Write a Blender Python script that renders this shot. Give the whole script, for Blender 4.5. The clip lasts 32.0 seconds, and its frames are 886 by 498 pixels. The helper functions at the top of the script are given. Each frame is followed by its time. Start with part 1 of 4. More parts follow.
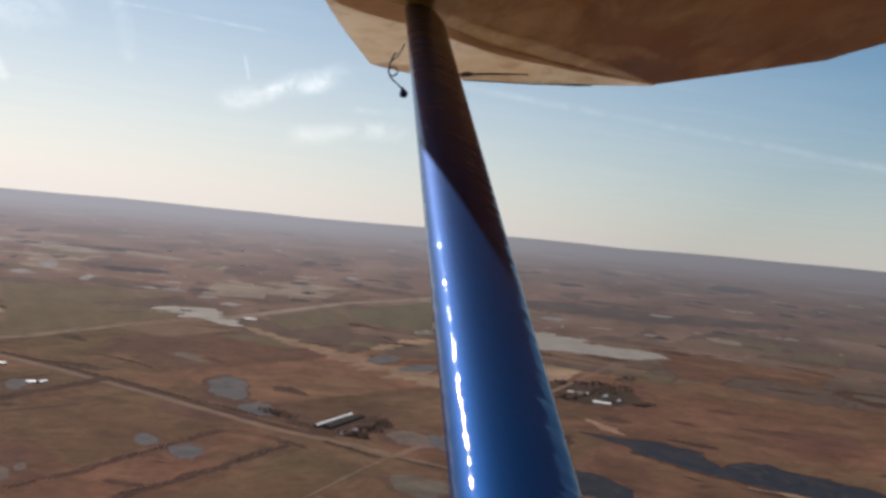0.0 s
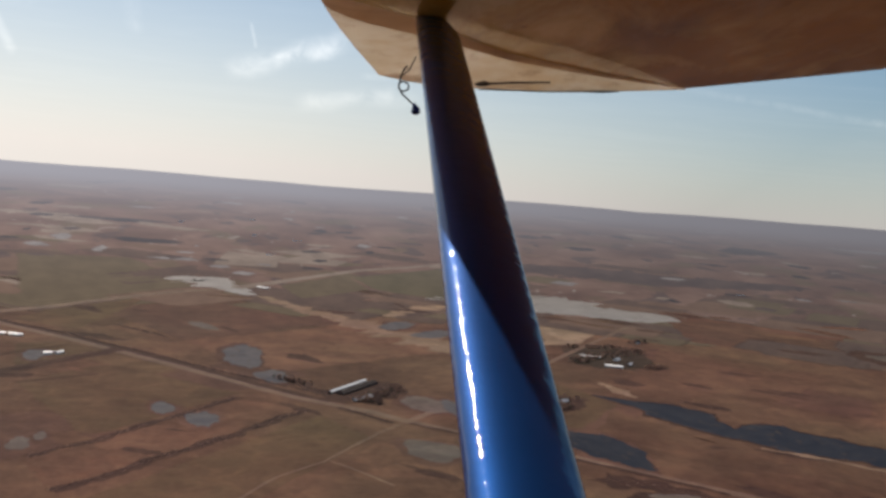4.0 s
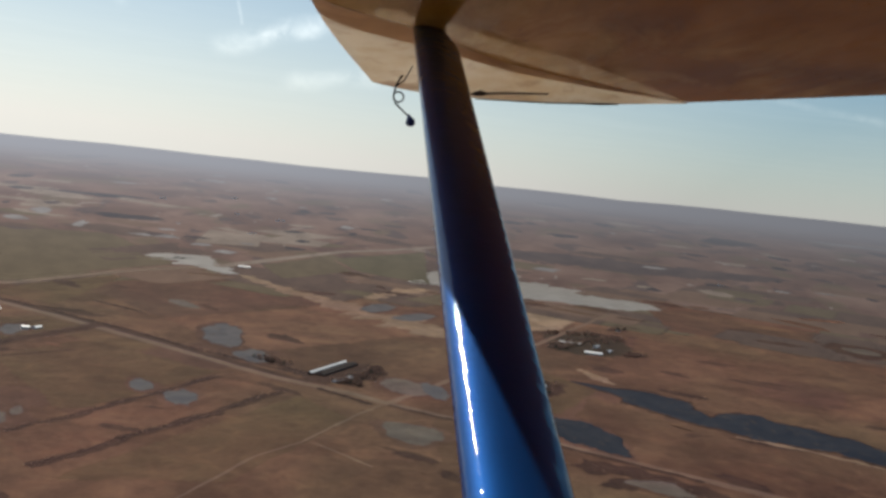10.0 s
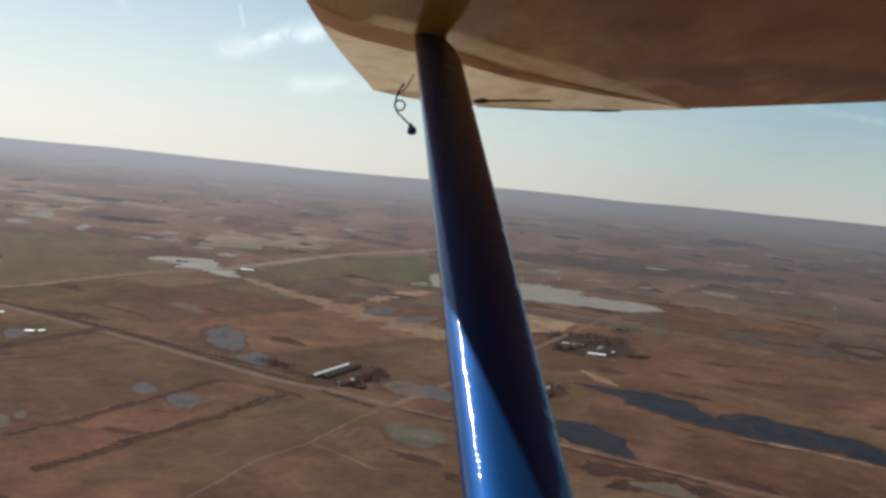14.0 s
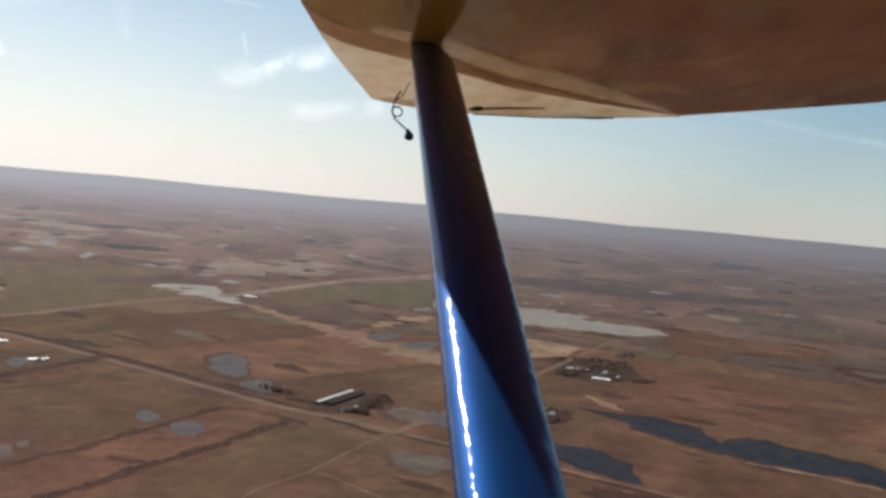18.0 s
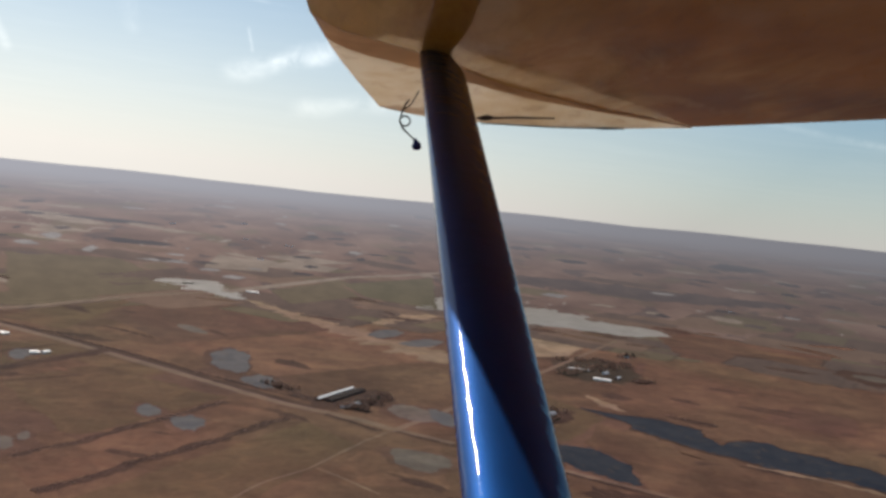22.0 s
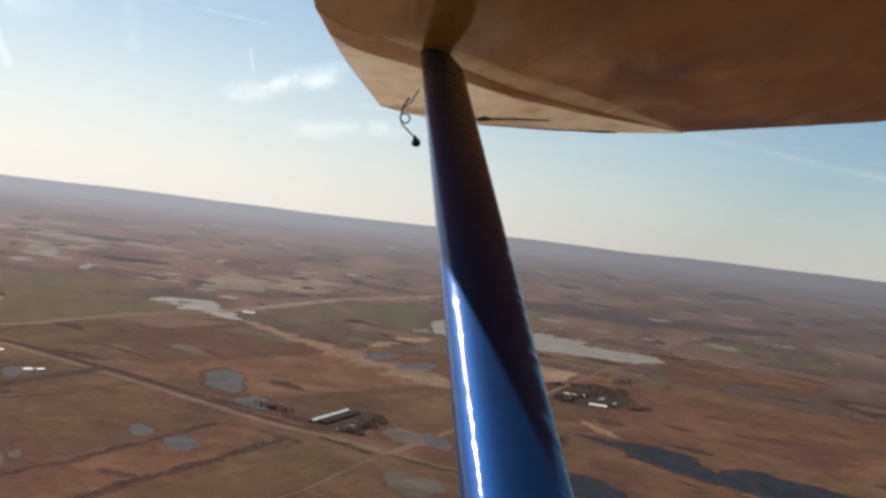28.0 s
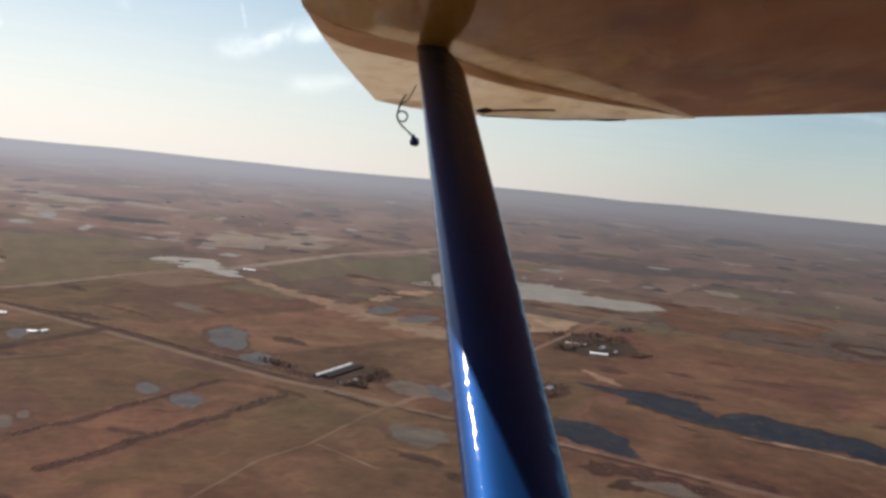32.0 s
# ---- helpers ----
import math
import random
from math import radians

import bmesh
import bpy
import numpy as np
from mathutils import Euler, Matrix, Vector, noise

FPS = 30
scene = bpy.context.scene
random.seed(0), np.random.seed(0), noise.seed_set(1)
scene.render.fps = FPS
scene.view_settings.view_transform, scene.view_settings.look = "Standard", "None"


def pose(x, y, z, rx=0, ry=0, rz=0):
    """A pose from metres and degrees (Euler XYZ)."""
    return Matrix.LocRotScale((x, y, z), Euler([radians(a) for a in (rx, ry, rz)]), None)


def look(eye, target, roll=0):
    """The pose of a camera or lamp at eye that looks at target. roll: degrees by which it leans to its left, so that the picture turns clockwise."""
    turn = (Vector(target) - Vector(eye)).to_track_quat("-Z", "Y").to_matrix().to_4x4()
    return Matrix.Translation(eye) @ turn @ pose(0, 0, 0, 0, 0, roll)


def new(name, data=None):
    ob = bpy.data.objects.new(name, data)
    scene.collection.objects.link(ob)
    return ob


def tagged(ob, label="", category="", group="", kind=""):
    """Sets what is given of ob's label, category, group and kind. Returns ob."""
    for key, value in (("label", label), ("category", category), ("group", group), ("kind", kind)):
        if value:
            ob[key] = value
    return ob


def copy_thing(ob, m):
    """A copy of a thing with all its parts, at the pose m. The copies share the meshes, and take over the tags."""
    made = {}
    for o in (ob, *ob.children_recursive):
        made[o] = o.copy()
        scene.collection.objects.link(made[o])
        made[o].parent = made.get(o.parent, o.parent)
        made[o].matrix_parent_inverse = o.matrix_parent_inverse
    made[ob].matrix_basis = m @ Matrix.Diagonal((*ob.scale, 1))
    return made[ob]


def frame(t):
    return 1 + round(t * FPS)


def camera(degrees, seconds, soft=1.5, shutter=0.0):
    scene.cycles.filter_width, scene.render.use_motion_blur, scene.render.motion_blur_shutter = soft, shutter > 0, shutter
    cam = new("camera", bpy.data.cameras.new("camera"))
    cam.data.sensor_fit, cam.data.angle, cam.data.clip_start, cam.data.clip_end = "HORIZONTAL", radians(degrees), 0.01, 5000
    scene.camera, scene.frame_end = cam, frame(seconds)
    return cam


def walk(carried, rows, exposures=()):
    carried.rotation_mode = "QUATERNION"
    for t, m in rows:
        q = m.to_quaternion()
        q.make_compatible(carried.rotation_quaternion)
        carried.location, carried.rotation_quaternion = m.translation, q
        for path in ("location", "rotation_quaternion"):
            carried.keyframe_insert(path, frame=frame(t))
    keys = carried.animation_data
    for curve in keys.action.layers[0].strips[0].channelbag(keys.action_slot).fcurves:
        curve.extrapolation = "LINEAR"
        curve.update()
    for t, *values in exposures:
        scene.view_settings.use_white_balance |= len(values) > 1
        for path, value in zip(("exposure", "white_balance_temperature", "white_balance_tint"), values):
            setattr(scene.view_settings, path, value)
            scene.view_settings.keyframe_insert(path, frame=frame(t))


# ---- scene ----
# A light aeroplane's wing and strut, seen from the cabin, high over brown winter farmland.
# x points aft, y out along the wing, z up; the ground lies at z = 0, the eye about HIGH above it.
HIGH = 500.0
cam = camera(54.2, 32.0, soft=3.1)
ROWS = [
    (0, 0.013, -0.605, -0.280, -1.28, -5.49, -5.76),
    (0.5, 0.006, -0.563, -0.239, -1.57, -5.33, -5.58),
    (1, -0.000, -0.528, -0.199, -2.30, -5.22, -5.54),
    (1.5, -0.011, -0.444, -0.134, -3.18, -5.31, -5.45),
    (2, -0.020, -0.357, -0.069, -4.21, -5.49, -5.69),
    (2.5, -0.013, -0.379, -0.078, -4.01, -5.09, -5.30),
    (3, -0.007, -0.388, -0.087, -3.55, -4.71, -5.11),
    (3.5, -0.006, -0.366, -0.074, -3.59, -4.66, -5.10),
    (4, -0.005, -0.341, -0.061, -3.58, -4.62, -5.08),
    (4.5, 0.001, -0.441, -0.135, -2.16, -4.82, -5.04),
    (6.5, -0.004, -0.339, -0.054, -2.86, -4.36, -5.24),
    (7, -0.018, -0.282, 0.012, -4.66, -4.42, -5.78),
    (7.5, -0.019, -0.301, -0.025, -3.73, -5.19, -5.86),
    (8, -0.018, -0.339, -0.065, -3.43, -5.99, -5.73),
    (8.5, -0.024, -0.345, -0.066, -3.09, -6.38, -5.72),
    (9, -0.029, -0.354, -0.064, -2.80, -6.74, -5.74),
    (9.5, -0.034, -0.288, -0.011, -3.40, -6.43, -5.82),
    (10, -0.038, -0.235, 0.045, -4.57, -6.08, -6.11),
    (10.5, -0.040, -0.225, 0.057, -4.99, -6.21, -6.28),
    (11, -0.041, -0.210, 0.067, -5.18, -6.33, -6.12),
    (11.5, -0.048, -0.178, 0.097, -5.52, -6.51, -6.37),
    (12, -0.056, -0.158, 0.123, -5.82, -6.71, -6.39),
    (12.5, -0.050, -0.181, 0.094, -5.02, -6.45, -6.16),
    (13, -0.042, -0.214, 0.066, -4.78, -6.21, -6.14),
    (13.5, -0.040, -0.214, 0.067, -4.73, -6.01, -6.05),
    (14, -0.037, -0.208, 0.068, -4.45, -5.79, -5.96),
    (14.5, -0.034, -0.214, 0.068, -4.66, -5.84, -5.95),
    (16.5, -0.026, -0.201, 0.081, -4.07, -5.17, -5.50),
    (17, -0.032, -0.202, 0.098, -3.92, -5.08, -5.79),
    (17.5, -0.025, -0.246, 0.046, -3.32, -5.21, -5.70),
    (18, -0.017, -0.294, -0.006, -2.79, -5.37, -5.78),
    (18.5, -0.038, -0.204, 0.078, -3.57, -5.67, -5.91),
    (19, -0.052, -0.143, 0.154, -5.98, -6.14, -6.03),
    (19.5, -0.054, -0.136, 0.153, -5.61, -6.31, -6.14),
    (20, -0.053, -0.132, 0.152, -5.53, -6.50, -6.08),
    (20.5, -0.056, -0.137, 0.157, -5.45, -6.61, -6.06),
    (21, -0.060, -0.150, 0.162, -5.60, -6.72, -6.02),
    (21.5, -0.044, -0.194, 0.099, -4.26, -6.45, -5.78),
    (22, -0.030, -0.239, 0.038, -2.93, -6.14, -5.56),
    (22.5, -0.015, -0.335, -0.047, -2.13, -6.17, -5.33),
    (23, -0.003, -0.421, -0.138, -0.53, -6.26, -5.10),
    (23.5, -0.015, -0.366, -0.081, -1.28, -6.44, -5.27),
    (24, -0.026, -0.322, -0.028, -2.62, -6.69, -5.48),
    (24.5, -0.028, -0.324, -0.024, -2.91, -6.75, -5.72),
    (25, -0.033, -0.311, -0.021, -2.09, -6.75, -5.78),
    (25.5, -0.034, -0.319, -0.028, -2.13, -6.87, -5.72),
    (27.5, -0.032, -0.325, -0.044, -2.10, -7.20, -5.84),
    (28, -0.027, -0.338, -0.062, -1.38, -7.00, -5.71),
    (28.5, -0.021, -0.389, -0.097, -1.04, -6.88, -5.49),
    (29, -0.015, -0.430, -0.132, -0.60, -6.80, -5.49),
    (29.5, -0.014, -0.415, -0.111, -0.82, -6.47, -5.63),
    (30, -0.017, -0.381, -0.090, -0.17, -6.06, -5.59),
    (30.5, -0.023, -0.281, 0.006, -1.89, -5.51, -5.50),
    (31, -0.028, -0.197, 0.095, -3.90, -5.07, -5.52),
    (31.5, -0.033, -0.193, 0.102, -4.65, -5.41, -5.81),
    (32, -0.040, -0.169, 0.108, -4.48, -5.71, -5.82),
]
EXPOSURES = [(0.0, 0.14, 6700, 16), (2.0, 0.07, 6700, 16), (4.0, 0.10, 6700, 16), (7.0, 0.20, 6600, 12), (10.0, 0.12, 6500, 10), (12.0, 0.14, 6500, 8), (14.0, 0.18, 6500, 9), (15.5, 0.25, 6500, 10), (17.0, 0.33, 6620, 13), (19.0, 0.22, 6620, 13), (23.0, 0.20, 6620, 13), (25.0, 0.16, 6620, 13), (28.0, 0.24, 6650, 13), (30.0, 0.29, 6560, 15), (31.0, 0.22, 6600, 13), (32.0, 0.28, 6650, 14)]
walk(cam, [(t, pose(x, y, HIGH + z, 90 + pitch, roll, yaw)) for t, x, y, z, pitch, roll, yaw in ROWS], EXPOSURES)

# ---- sky and sun ----
SUN = Vector((-0.51, 0.72, 1.0)).normalized()
world = bpy.data.worlds.new("sky")
scene.world = world
world.use_nodes = True


class Net:
    """A short way to write node trees."""

    def __init__(self, tree):
        self.t = tree
        tree.nodes.clear()

    def add(self, kind, ins=None, **props):
        n = self.t.nodes.new(kind)
        for k, v in props.items():
            setattr(n, k, v)
        for k, v in (ins or {}).items():
            if isinstance(v, bpy.types.NodeSocket):
                self.t.links.new(v, n.inputs[k])
            else:
                n.inputs[k].default_value = v
        return n

    def math(self, op, a, b=0.0, c=0.0, clamp=False):
        n = self.add("ShaderNodeMath", {0: a, 1: b, 2: c}, operation=op, use_clamp=clamp)
        return n.outputs[0]

    def vec(self, op, a, b=(0, 0, 0)):
        n = self.add("ShaderNodeVectorMath", {0: a, 1: b}, operation=op)
        return n.outputs["Value"] if op in ("DOT_PRODUCT", "LENGTH", "DISTANCE") else n.outputs["Vector"]

    def noise(self, vector, scale, detail=4.0, rough=0.55, distort=0.0):
        return self.add("ShaderNodeTexNoise", {"Vector": vector, "Scale": scale, "Detail": detail, "Roughness": rough, "Distortion": distort}).outputs["Fac"]

    def ramp(self, fac, stops, mode="LINEAR"):
        n = self.add("ShaderNodeValToRGB", {"Fac": fac})
        e = n.color_ramp.elements
        n.color_ramp.interpolation = mode
        while len(e) < len(stops):
            e.new(0.5)
        for i, (p, c) in enumerate(stops):
            e[i].position = p
            e[i].color = (c, c, c, 1) if isinstance(c, (int, float)) else (*c, 1)
        return n.outputs["Color"]

    def mix(self, fac, a, b, blend="MIX"):
        n = self.add("ShaderNodeMix", data_type="RGBA", blend_type=blend)
        for i, v in ((0, fac), (6, a), (7, b)):
            if isinstance(v, bpy.types.NodeSocket):
                self.t.links.new(v, n.inputs[i])
            else:
                n.inputs[i].default_value = (*v, 1) if isinstance(v, tuple) else v
        return n.outputs[2]


def build_sky():
    w = Net(world.node_tree)
    sky = w.add("ShaderNodeTexSky", sky_type="NISHITA", sun_disc=False, sun_elevation=math.asin(SUN.z),
                sun_rotation=math.atan2(SUN.x, SUN.y), altitude=300.0, air_density=1.0, dust_density=0.0, ozone_density=1.6)
    way = w.add("ShaderNodeTexCoord").outputs["Generated"]
    z = w.add("ShaderNodeSeparateXYZ", {0: way}).outputs["Z"]
    # high thin cloud on a flat layer, so that it draws out towards the horizon
    up = w.math("MAXIMUM", z, 0.03)
    flat = w.add("ShaderNodeVectorMath", {0: way, "Scale": w.math("DIVIDE", 1.0, up)}, operation="SCALE").outputs["Vector"]
    flat = w.add("ShaderNodeMapping", {"Vector": flat, "Rotation": (0, 0, radians(35)), "Scale": (0.35, 0.9, 0.0)}).outputs["Vector"]
    veil = w.ramp(w.noise(flat, 0.9, 6, 0.6, 0.6), [(0.46, 0.0), (0.74, 1.0)])
    wisp = w.ramp(w.noise(flat, 2.6, 7, 0.62, 1.2), [(0.5, 0.0), (0.72, 1.0)])
    cloud = w.math("ADD", w.math("MULTIPLY", veil, 0.06), w.math("MULTIPLY", wisp, 0.05), clamp=True)
    cloud = w.math("MULTIPLY", cloud, w.ramp(z, [(0.0, 0.0), (0.06, 0.7), (0.5, 1.0)]), clamp=True)
    trails = None
    for a, b, width, strength in TRAILS:
        va, vb = Vector(a).normalized(), Vector(b).normalized()
        n = va.cross(vb).normalized()
        mid, half = ((va + vb) / 2).normalized(), va.angle(vb) / 2
        off = w.math("ABSOLUTE", w.math("ADD", w.vec("DOT_PRODUCT", way, tuple(n)), w.math("MULTIPLY", w.math("SUBTRACT", w.noise(way, 18.0, 3), 0.5), width)))
        line = w.add("ShaderNodeMapRange", {"Value": off, "From Min": width, "From Max": 0.0}, interpolation_type="SMOOTHSTEP").outputs[0]
        ends = w.add("ShaderNodeMapRange", {"Value": w.vec("DOT_PRODUCT", way, tuple(mid)), "From Min": math.cos(half), "From Max": math.cos(half * 0.6)}, interpolation_type="SMOOTHSTEP").outputs[0]
        line = w.math("MULTIPLY", w.math("MULTIPLY", line, ends), strength)
        trails = line if trails is None else w.math("ADD", trails, line)
    if trails is not None:
        ragged = w.ramp(w.noise(way, 30.0, 6, 0.6, 0.8), [(0.36, 0.1), (0.66, 1.0)])
        cloud = w.math("ADD", cloud, w.math("MULTIPLY", trails, ragged), clamp=True)
    # the thin bright haze of a winter noon: thickest at the skyline, whitest towards the sun
    side = w.ramp(w.vec("DOT_PRODUCT", way, tuple(SUN)), [(0.36, 0.0), (0.86, 1.0)])
    haze = w.add("ShaderNodeMapRange", {"Value": z, "From Min": 0.0, "From Max": 0.25, "To Min": 0.97, "To Max": 0.12}).outputs[0]
    haze = w.math("POWER", haze, 1.6)
    haze = w.math("ADD", haze, w.math("MULTIPLY", side, 0.3), clamp=True)
    blue = w.mix(1.0, sky.outputs[0], (0.72, 1.26, 1.38), "MULTIPLY")
    milk = w.mix(side, (8.8, 8.7, 8.2), (19.0, 18.6, 17.0))
    shown = w.mix(haze, blue, milk)
    white = w.mix(1.0, shown, (7.4, 7.0, 6.2), "ADD")
    shown = w.mix(cloud, shown, white)
    back = w.add("ShaderNodeBackground", {"Color": shown, "Strength": 0.054})
    w.add("ShaderNodeOutputWorld", {"Surface": back.outputs[0]})


# contrails and small clouds: from one bearing to another, half width, strength
TRAILS = [((0.05, 0.98, 0.168), (0.62, 0.78, 0.088), 0.006, 0.2), ((-0.139, 0.975, 0.172), (-0.131, 0.98, 0.142), 0.0032, 0.36),
          ((-0.17, 0.976, 0.115), (-0.01, 0.986, 0.168), 0.0185, 0.45), ((-0.12, 0.982, 0.138), (-0.03, 0.988, 0.15), 0.012, 0.35),
          ((-0.095, 0.991, 0.088), (0.06, 0.993, 0.112), 0.0155, 0.32), ((-0.02, 0.99, 0.125), (0.06, 0.99, 0.13), 0.006, 0.2),
          ((-0.46, 0.88, 0.17), (-0.3, 0.93, 0.185), 0.024, 0.4), ((-0.385, 0.915, 0.15), (-0.365, 0.925, 0.105), 0.008, 0.35),
          ((-0.27, 0.94, 0.215), (-0.25, 0.955, 0.14), 0.014, 0.22), ((-0.3, 0.93, 0.205), (-0.08, 0.97, 0.195), 0.003, 0.25)]
build_sky()
lamp = bpy.data.lights.new("sun", "SUN")
lamp.energy, lamp.angle, lamp.color = 5.0, radians(0.53), (1.0, 0.93, 0.82)
sun = new("sun", lamp)
sun.matrix_world = look(SUN * 900 + Vector((0, 0, HIGH)), (0, 0, HIGH))


# ---- materials ----
def material(name, build, rough=0.6, metal=0.0, spec=0.5, coat=0.0, coat_rough=0.1, thin=0.0, gloss=1.5):
    m = bpy.data.materials.new(name)
    m.use_nodes = True
    n = Net(m.node_tree)
    p = n.add("ShaderNodeBsdfPrincipled", {"Roughness": rough, "Metallic": metal, "Specular IOR Level": spec, "Coat Weight": coat, "Coat Roughness": coat_rough, "Coat IOR": gloss})
    colour, height, strength, distance = build(n, p)
    if isinstance(colour, tuple):
        p.inputs["Base Color"].default_value = (*colour, 1)
    else:
        n.t.links.new(colour, p.inputs["Base Color"])
    if height is not None:
        bump = n.add("ShaderNodeBump", {"Height": height, "Strength": strength, "Distance": distance})
        n.t.links.new(bump.outputs[0], p.inputs["Normal"])
    face = p.outputs[0]
    if thin:
        # translucency added to brighten the wing's underside: part of the daylight comes through
        through_skin = n.add("ShaderNodeBsdfTranslucent", {"Color": colour})
        face = n.add("ShaderNodeMixShader", {0: thin, 1: face, 2: through_skin.outputs[0]}).outputs[0]
    n.add("ShaderNodeOutputMaterial", {"Surface": face})
    return m


def where(n):
    return n.add("ShaderNodeTexCoord").outputs["Object"]


def border(n, at, grain, soft):
    """How far a patch covers what lies under it: full inside, thinning out unevenly at its border."""
    fade = n.add("ShaderNodeAttribute", attribute_name="fade").outputs["Fac"]
    patchy = n.math("MULTIPLY", n.math("SUBTRACT", n.noise(at, 1 / grain, 8, 0.78, 0.4), 0.5), 1.25)
    return n.add("ShaderNodeMapRange", {"Value": n.math("ADD", fade, patchy), "From Min": 0.12, "From Max": 0.12 + soft}, interpolation_type="SMOOTHSTEP").outputs[0]


def land(dark, mid, light, size=240.0, dry=(0.25, 0.165, 0.09), streak=0.0, vary=0.12):
    """Bare winter land: broad tone, patches, stubble lines, tufts."""
    def build(n, p):
        at = n.add("ShaderNodeUVMap", uv_map="plan").outputs["UV"]
        at = n.vec("MULTIPLY", at, (1000.0, 1000.0, 0.0))
        broad = n.noise(at, 1 / size, 5, 0.6, 0.8)
        colour = n.ramp(broad, [(0.3, dark), (0.5, mid), (0.7, light)])
        turned = n.add("ShaderNodeMapping", {"Vector": at, "Rotation": (0, 0, radians(34.6)), "Scale": (1 / 300, 1 / 26, 1)}).outputs["Vector"]
        lines = n.noise(turned, 1.0, 3, 0.6)
        colour = n.mix(n.math("MULTIPLY", n.ramp(lines, [(0.45, 0.0), (0.65, 1.0)]), streak), colour, dry)
        patch = n.noise(n.vec("ADD", at, (77.0, 2300.0, 0.0)), 1 / 150, 4, 0.55, 0.7)
        colour = n.mix(1.0, colour, n.ramp(patch, [(0.32, 0.82), (0.68, 1.16)]), "MULTIPLY")
        drift = n.noise(n.vec("ADD", at, (4100.0, 900.0, 0.0)), 1 / 900, 3, 0.5, 1.0)
        colour = n.mix(1.0, colour, n.ramp(drift, [(0.35, (1.08, 0.97, 0.92)), (0.62, (0.92, 1.0, 0.88))]), "MULTIPLY")
        tuft = n.noise(at, 1 / 38, 7, 0.7, 0.4)
        colour = n.mix(n.ramp(tuft, [(0.5, 0.0), (0.75, 0.4)]), colour, dry)
        shade = n.noise(at, 1 / 14, 5, 0.7)
        colour = n.mix(1.0, colour, n.ramp(shade, [(0.3, 0.86), (0.7, 1.1)]), "MULTIPLY")
        rnd = n.add("ShaderNodeObjectInfo").outputs["Random"]
        colour = n.mix(1.0, colour, n.ramp(rnd, [(0.0, 1 - vary), (1.0, 1 + vary)]), "MULTIPLY")
        mottle = n.noise(n.vec("ADD", at, (900.0, 31.0, 0.0)), 1 / 62, 5, 0.62, 1.0)
        colour = n.mix(1.0, colour, n.ramp(mottle, [(0.3, (0.78, 0.76, 0.78)), (0.52, 1.0), (0.72, (1.2, 1.17, 1.1))]), "MULTIPLY")
        colour = n.mix(1.0, colour, (0.455, 0.418, 0.43), "MULTIPLY")
        n.t.links.new(border(n, at, 40.0, 0.015), p.inputs["Alpha"])
        return colour, shade, 0.5, 4.0
    return build


M_LAND = material("winter_land", land((0.105, 0.06, 0.041), (0.152, 0.092, 0.062), (0.208, 0.131, 0.086), 420.0), 0.95, spec=0.1)
M_PLOUGH = material("ploughed_soil", land((0.122, 0.072, 0.056), (0.152, 0.088, 0.067), (0.184, 0.109, 0.08), 300.0, (0.13, 0.085, 0.055), 0.3), 0.95, spec=0.1)
M_RUST = material("rusty_grass", land((0.15, 0.083, 0.056), (0.192, 0.109, 0.074), (0.24, 0.14, 0.094), 260.0, (0.25, 0.165, 0.105), 0.2), 0.95, spec=0.1)
M_OLIVE = material("winter_green", land((0.118, 0.077, 0.049), (0.147, 0.097, 0.06), (0.18, 0.118, 0.073), 260.0, (0.17, 0.13, 0.07), 0.3), 0.95, spec=0.1)
M_STRAW = material("straw_stubble", land((0.25, 0.185, 0.135), (0.33, 0.25, 0.19), (0.41, 0.32, 0.25), 120.0, (0.36, 0.27, 0.16), 0.5), 0.95, spec=0.1)
M_MUD = material("grey_mud", land((0.12, 0.098, 0.088), (0.152, 0.13, 0.118), (0.19, 0.166, 0.15), 90.0, (0.2, 0.15, 0.11), 0.0), 0.8, spec=0.1)
M_SCRUB = material("dark_scrub", land((0.045, 0.035, 0.028), (0.065, 0.05, 0.036), (0.09, 0.066, 0.045), 60.0, (0.12, 0.08, 0.05), 0.0), 0.95, spec=0.1)
M_THICKET = material("thin_scrub", land((0.062, 0.036, 0.03), (0.084, 0.049, 0.039), (0.112, 0.068, 0.05), 50.0, (0.14, 0.085, 0.055), 0.0), 0.95, spec=0.1)
M_ROAD = material("dirt_road", land((0.165, 0.108, 0.074), (0.205, 0.138, 0.098), (0.25, 0.175, 0.128), 90.0, (0.27, 0.19, 0.13), 0.0, 0.05), 0.9, spec=0.2)


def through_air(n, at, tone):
    """Haze mixed into far land's colour: bluish with distance, brighter towards the sun."""
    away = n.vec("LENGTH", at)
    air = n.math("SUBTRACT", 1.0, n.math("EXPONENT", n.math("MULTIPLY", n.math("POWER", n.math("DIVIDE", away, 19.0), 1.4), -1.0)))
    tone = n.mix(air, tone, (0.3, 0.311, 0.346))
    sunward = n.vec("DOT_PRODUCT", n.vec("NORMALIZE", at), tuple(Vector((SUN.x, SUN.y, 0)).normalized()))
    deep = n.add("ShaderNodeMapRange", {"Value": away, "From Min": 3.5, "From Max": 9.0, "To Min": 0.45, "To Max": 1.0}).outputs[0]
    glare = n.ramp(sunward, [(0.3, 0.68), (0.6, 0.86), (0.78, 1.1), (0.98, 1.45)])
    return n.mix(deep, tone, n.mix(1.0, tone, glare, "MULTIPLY"))


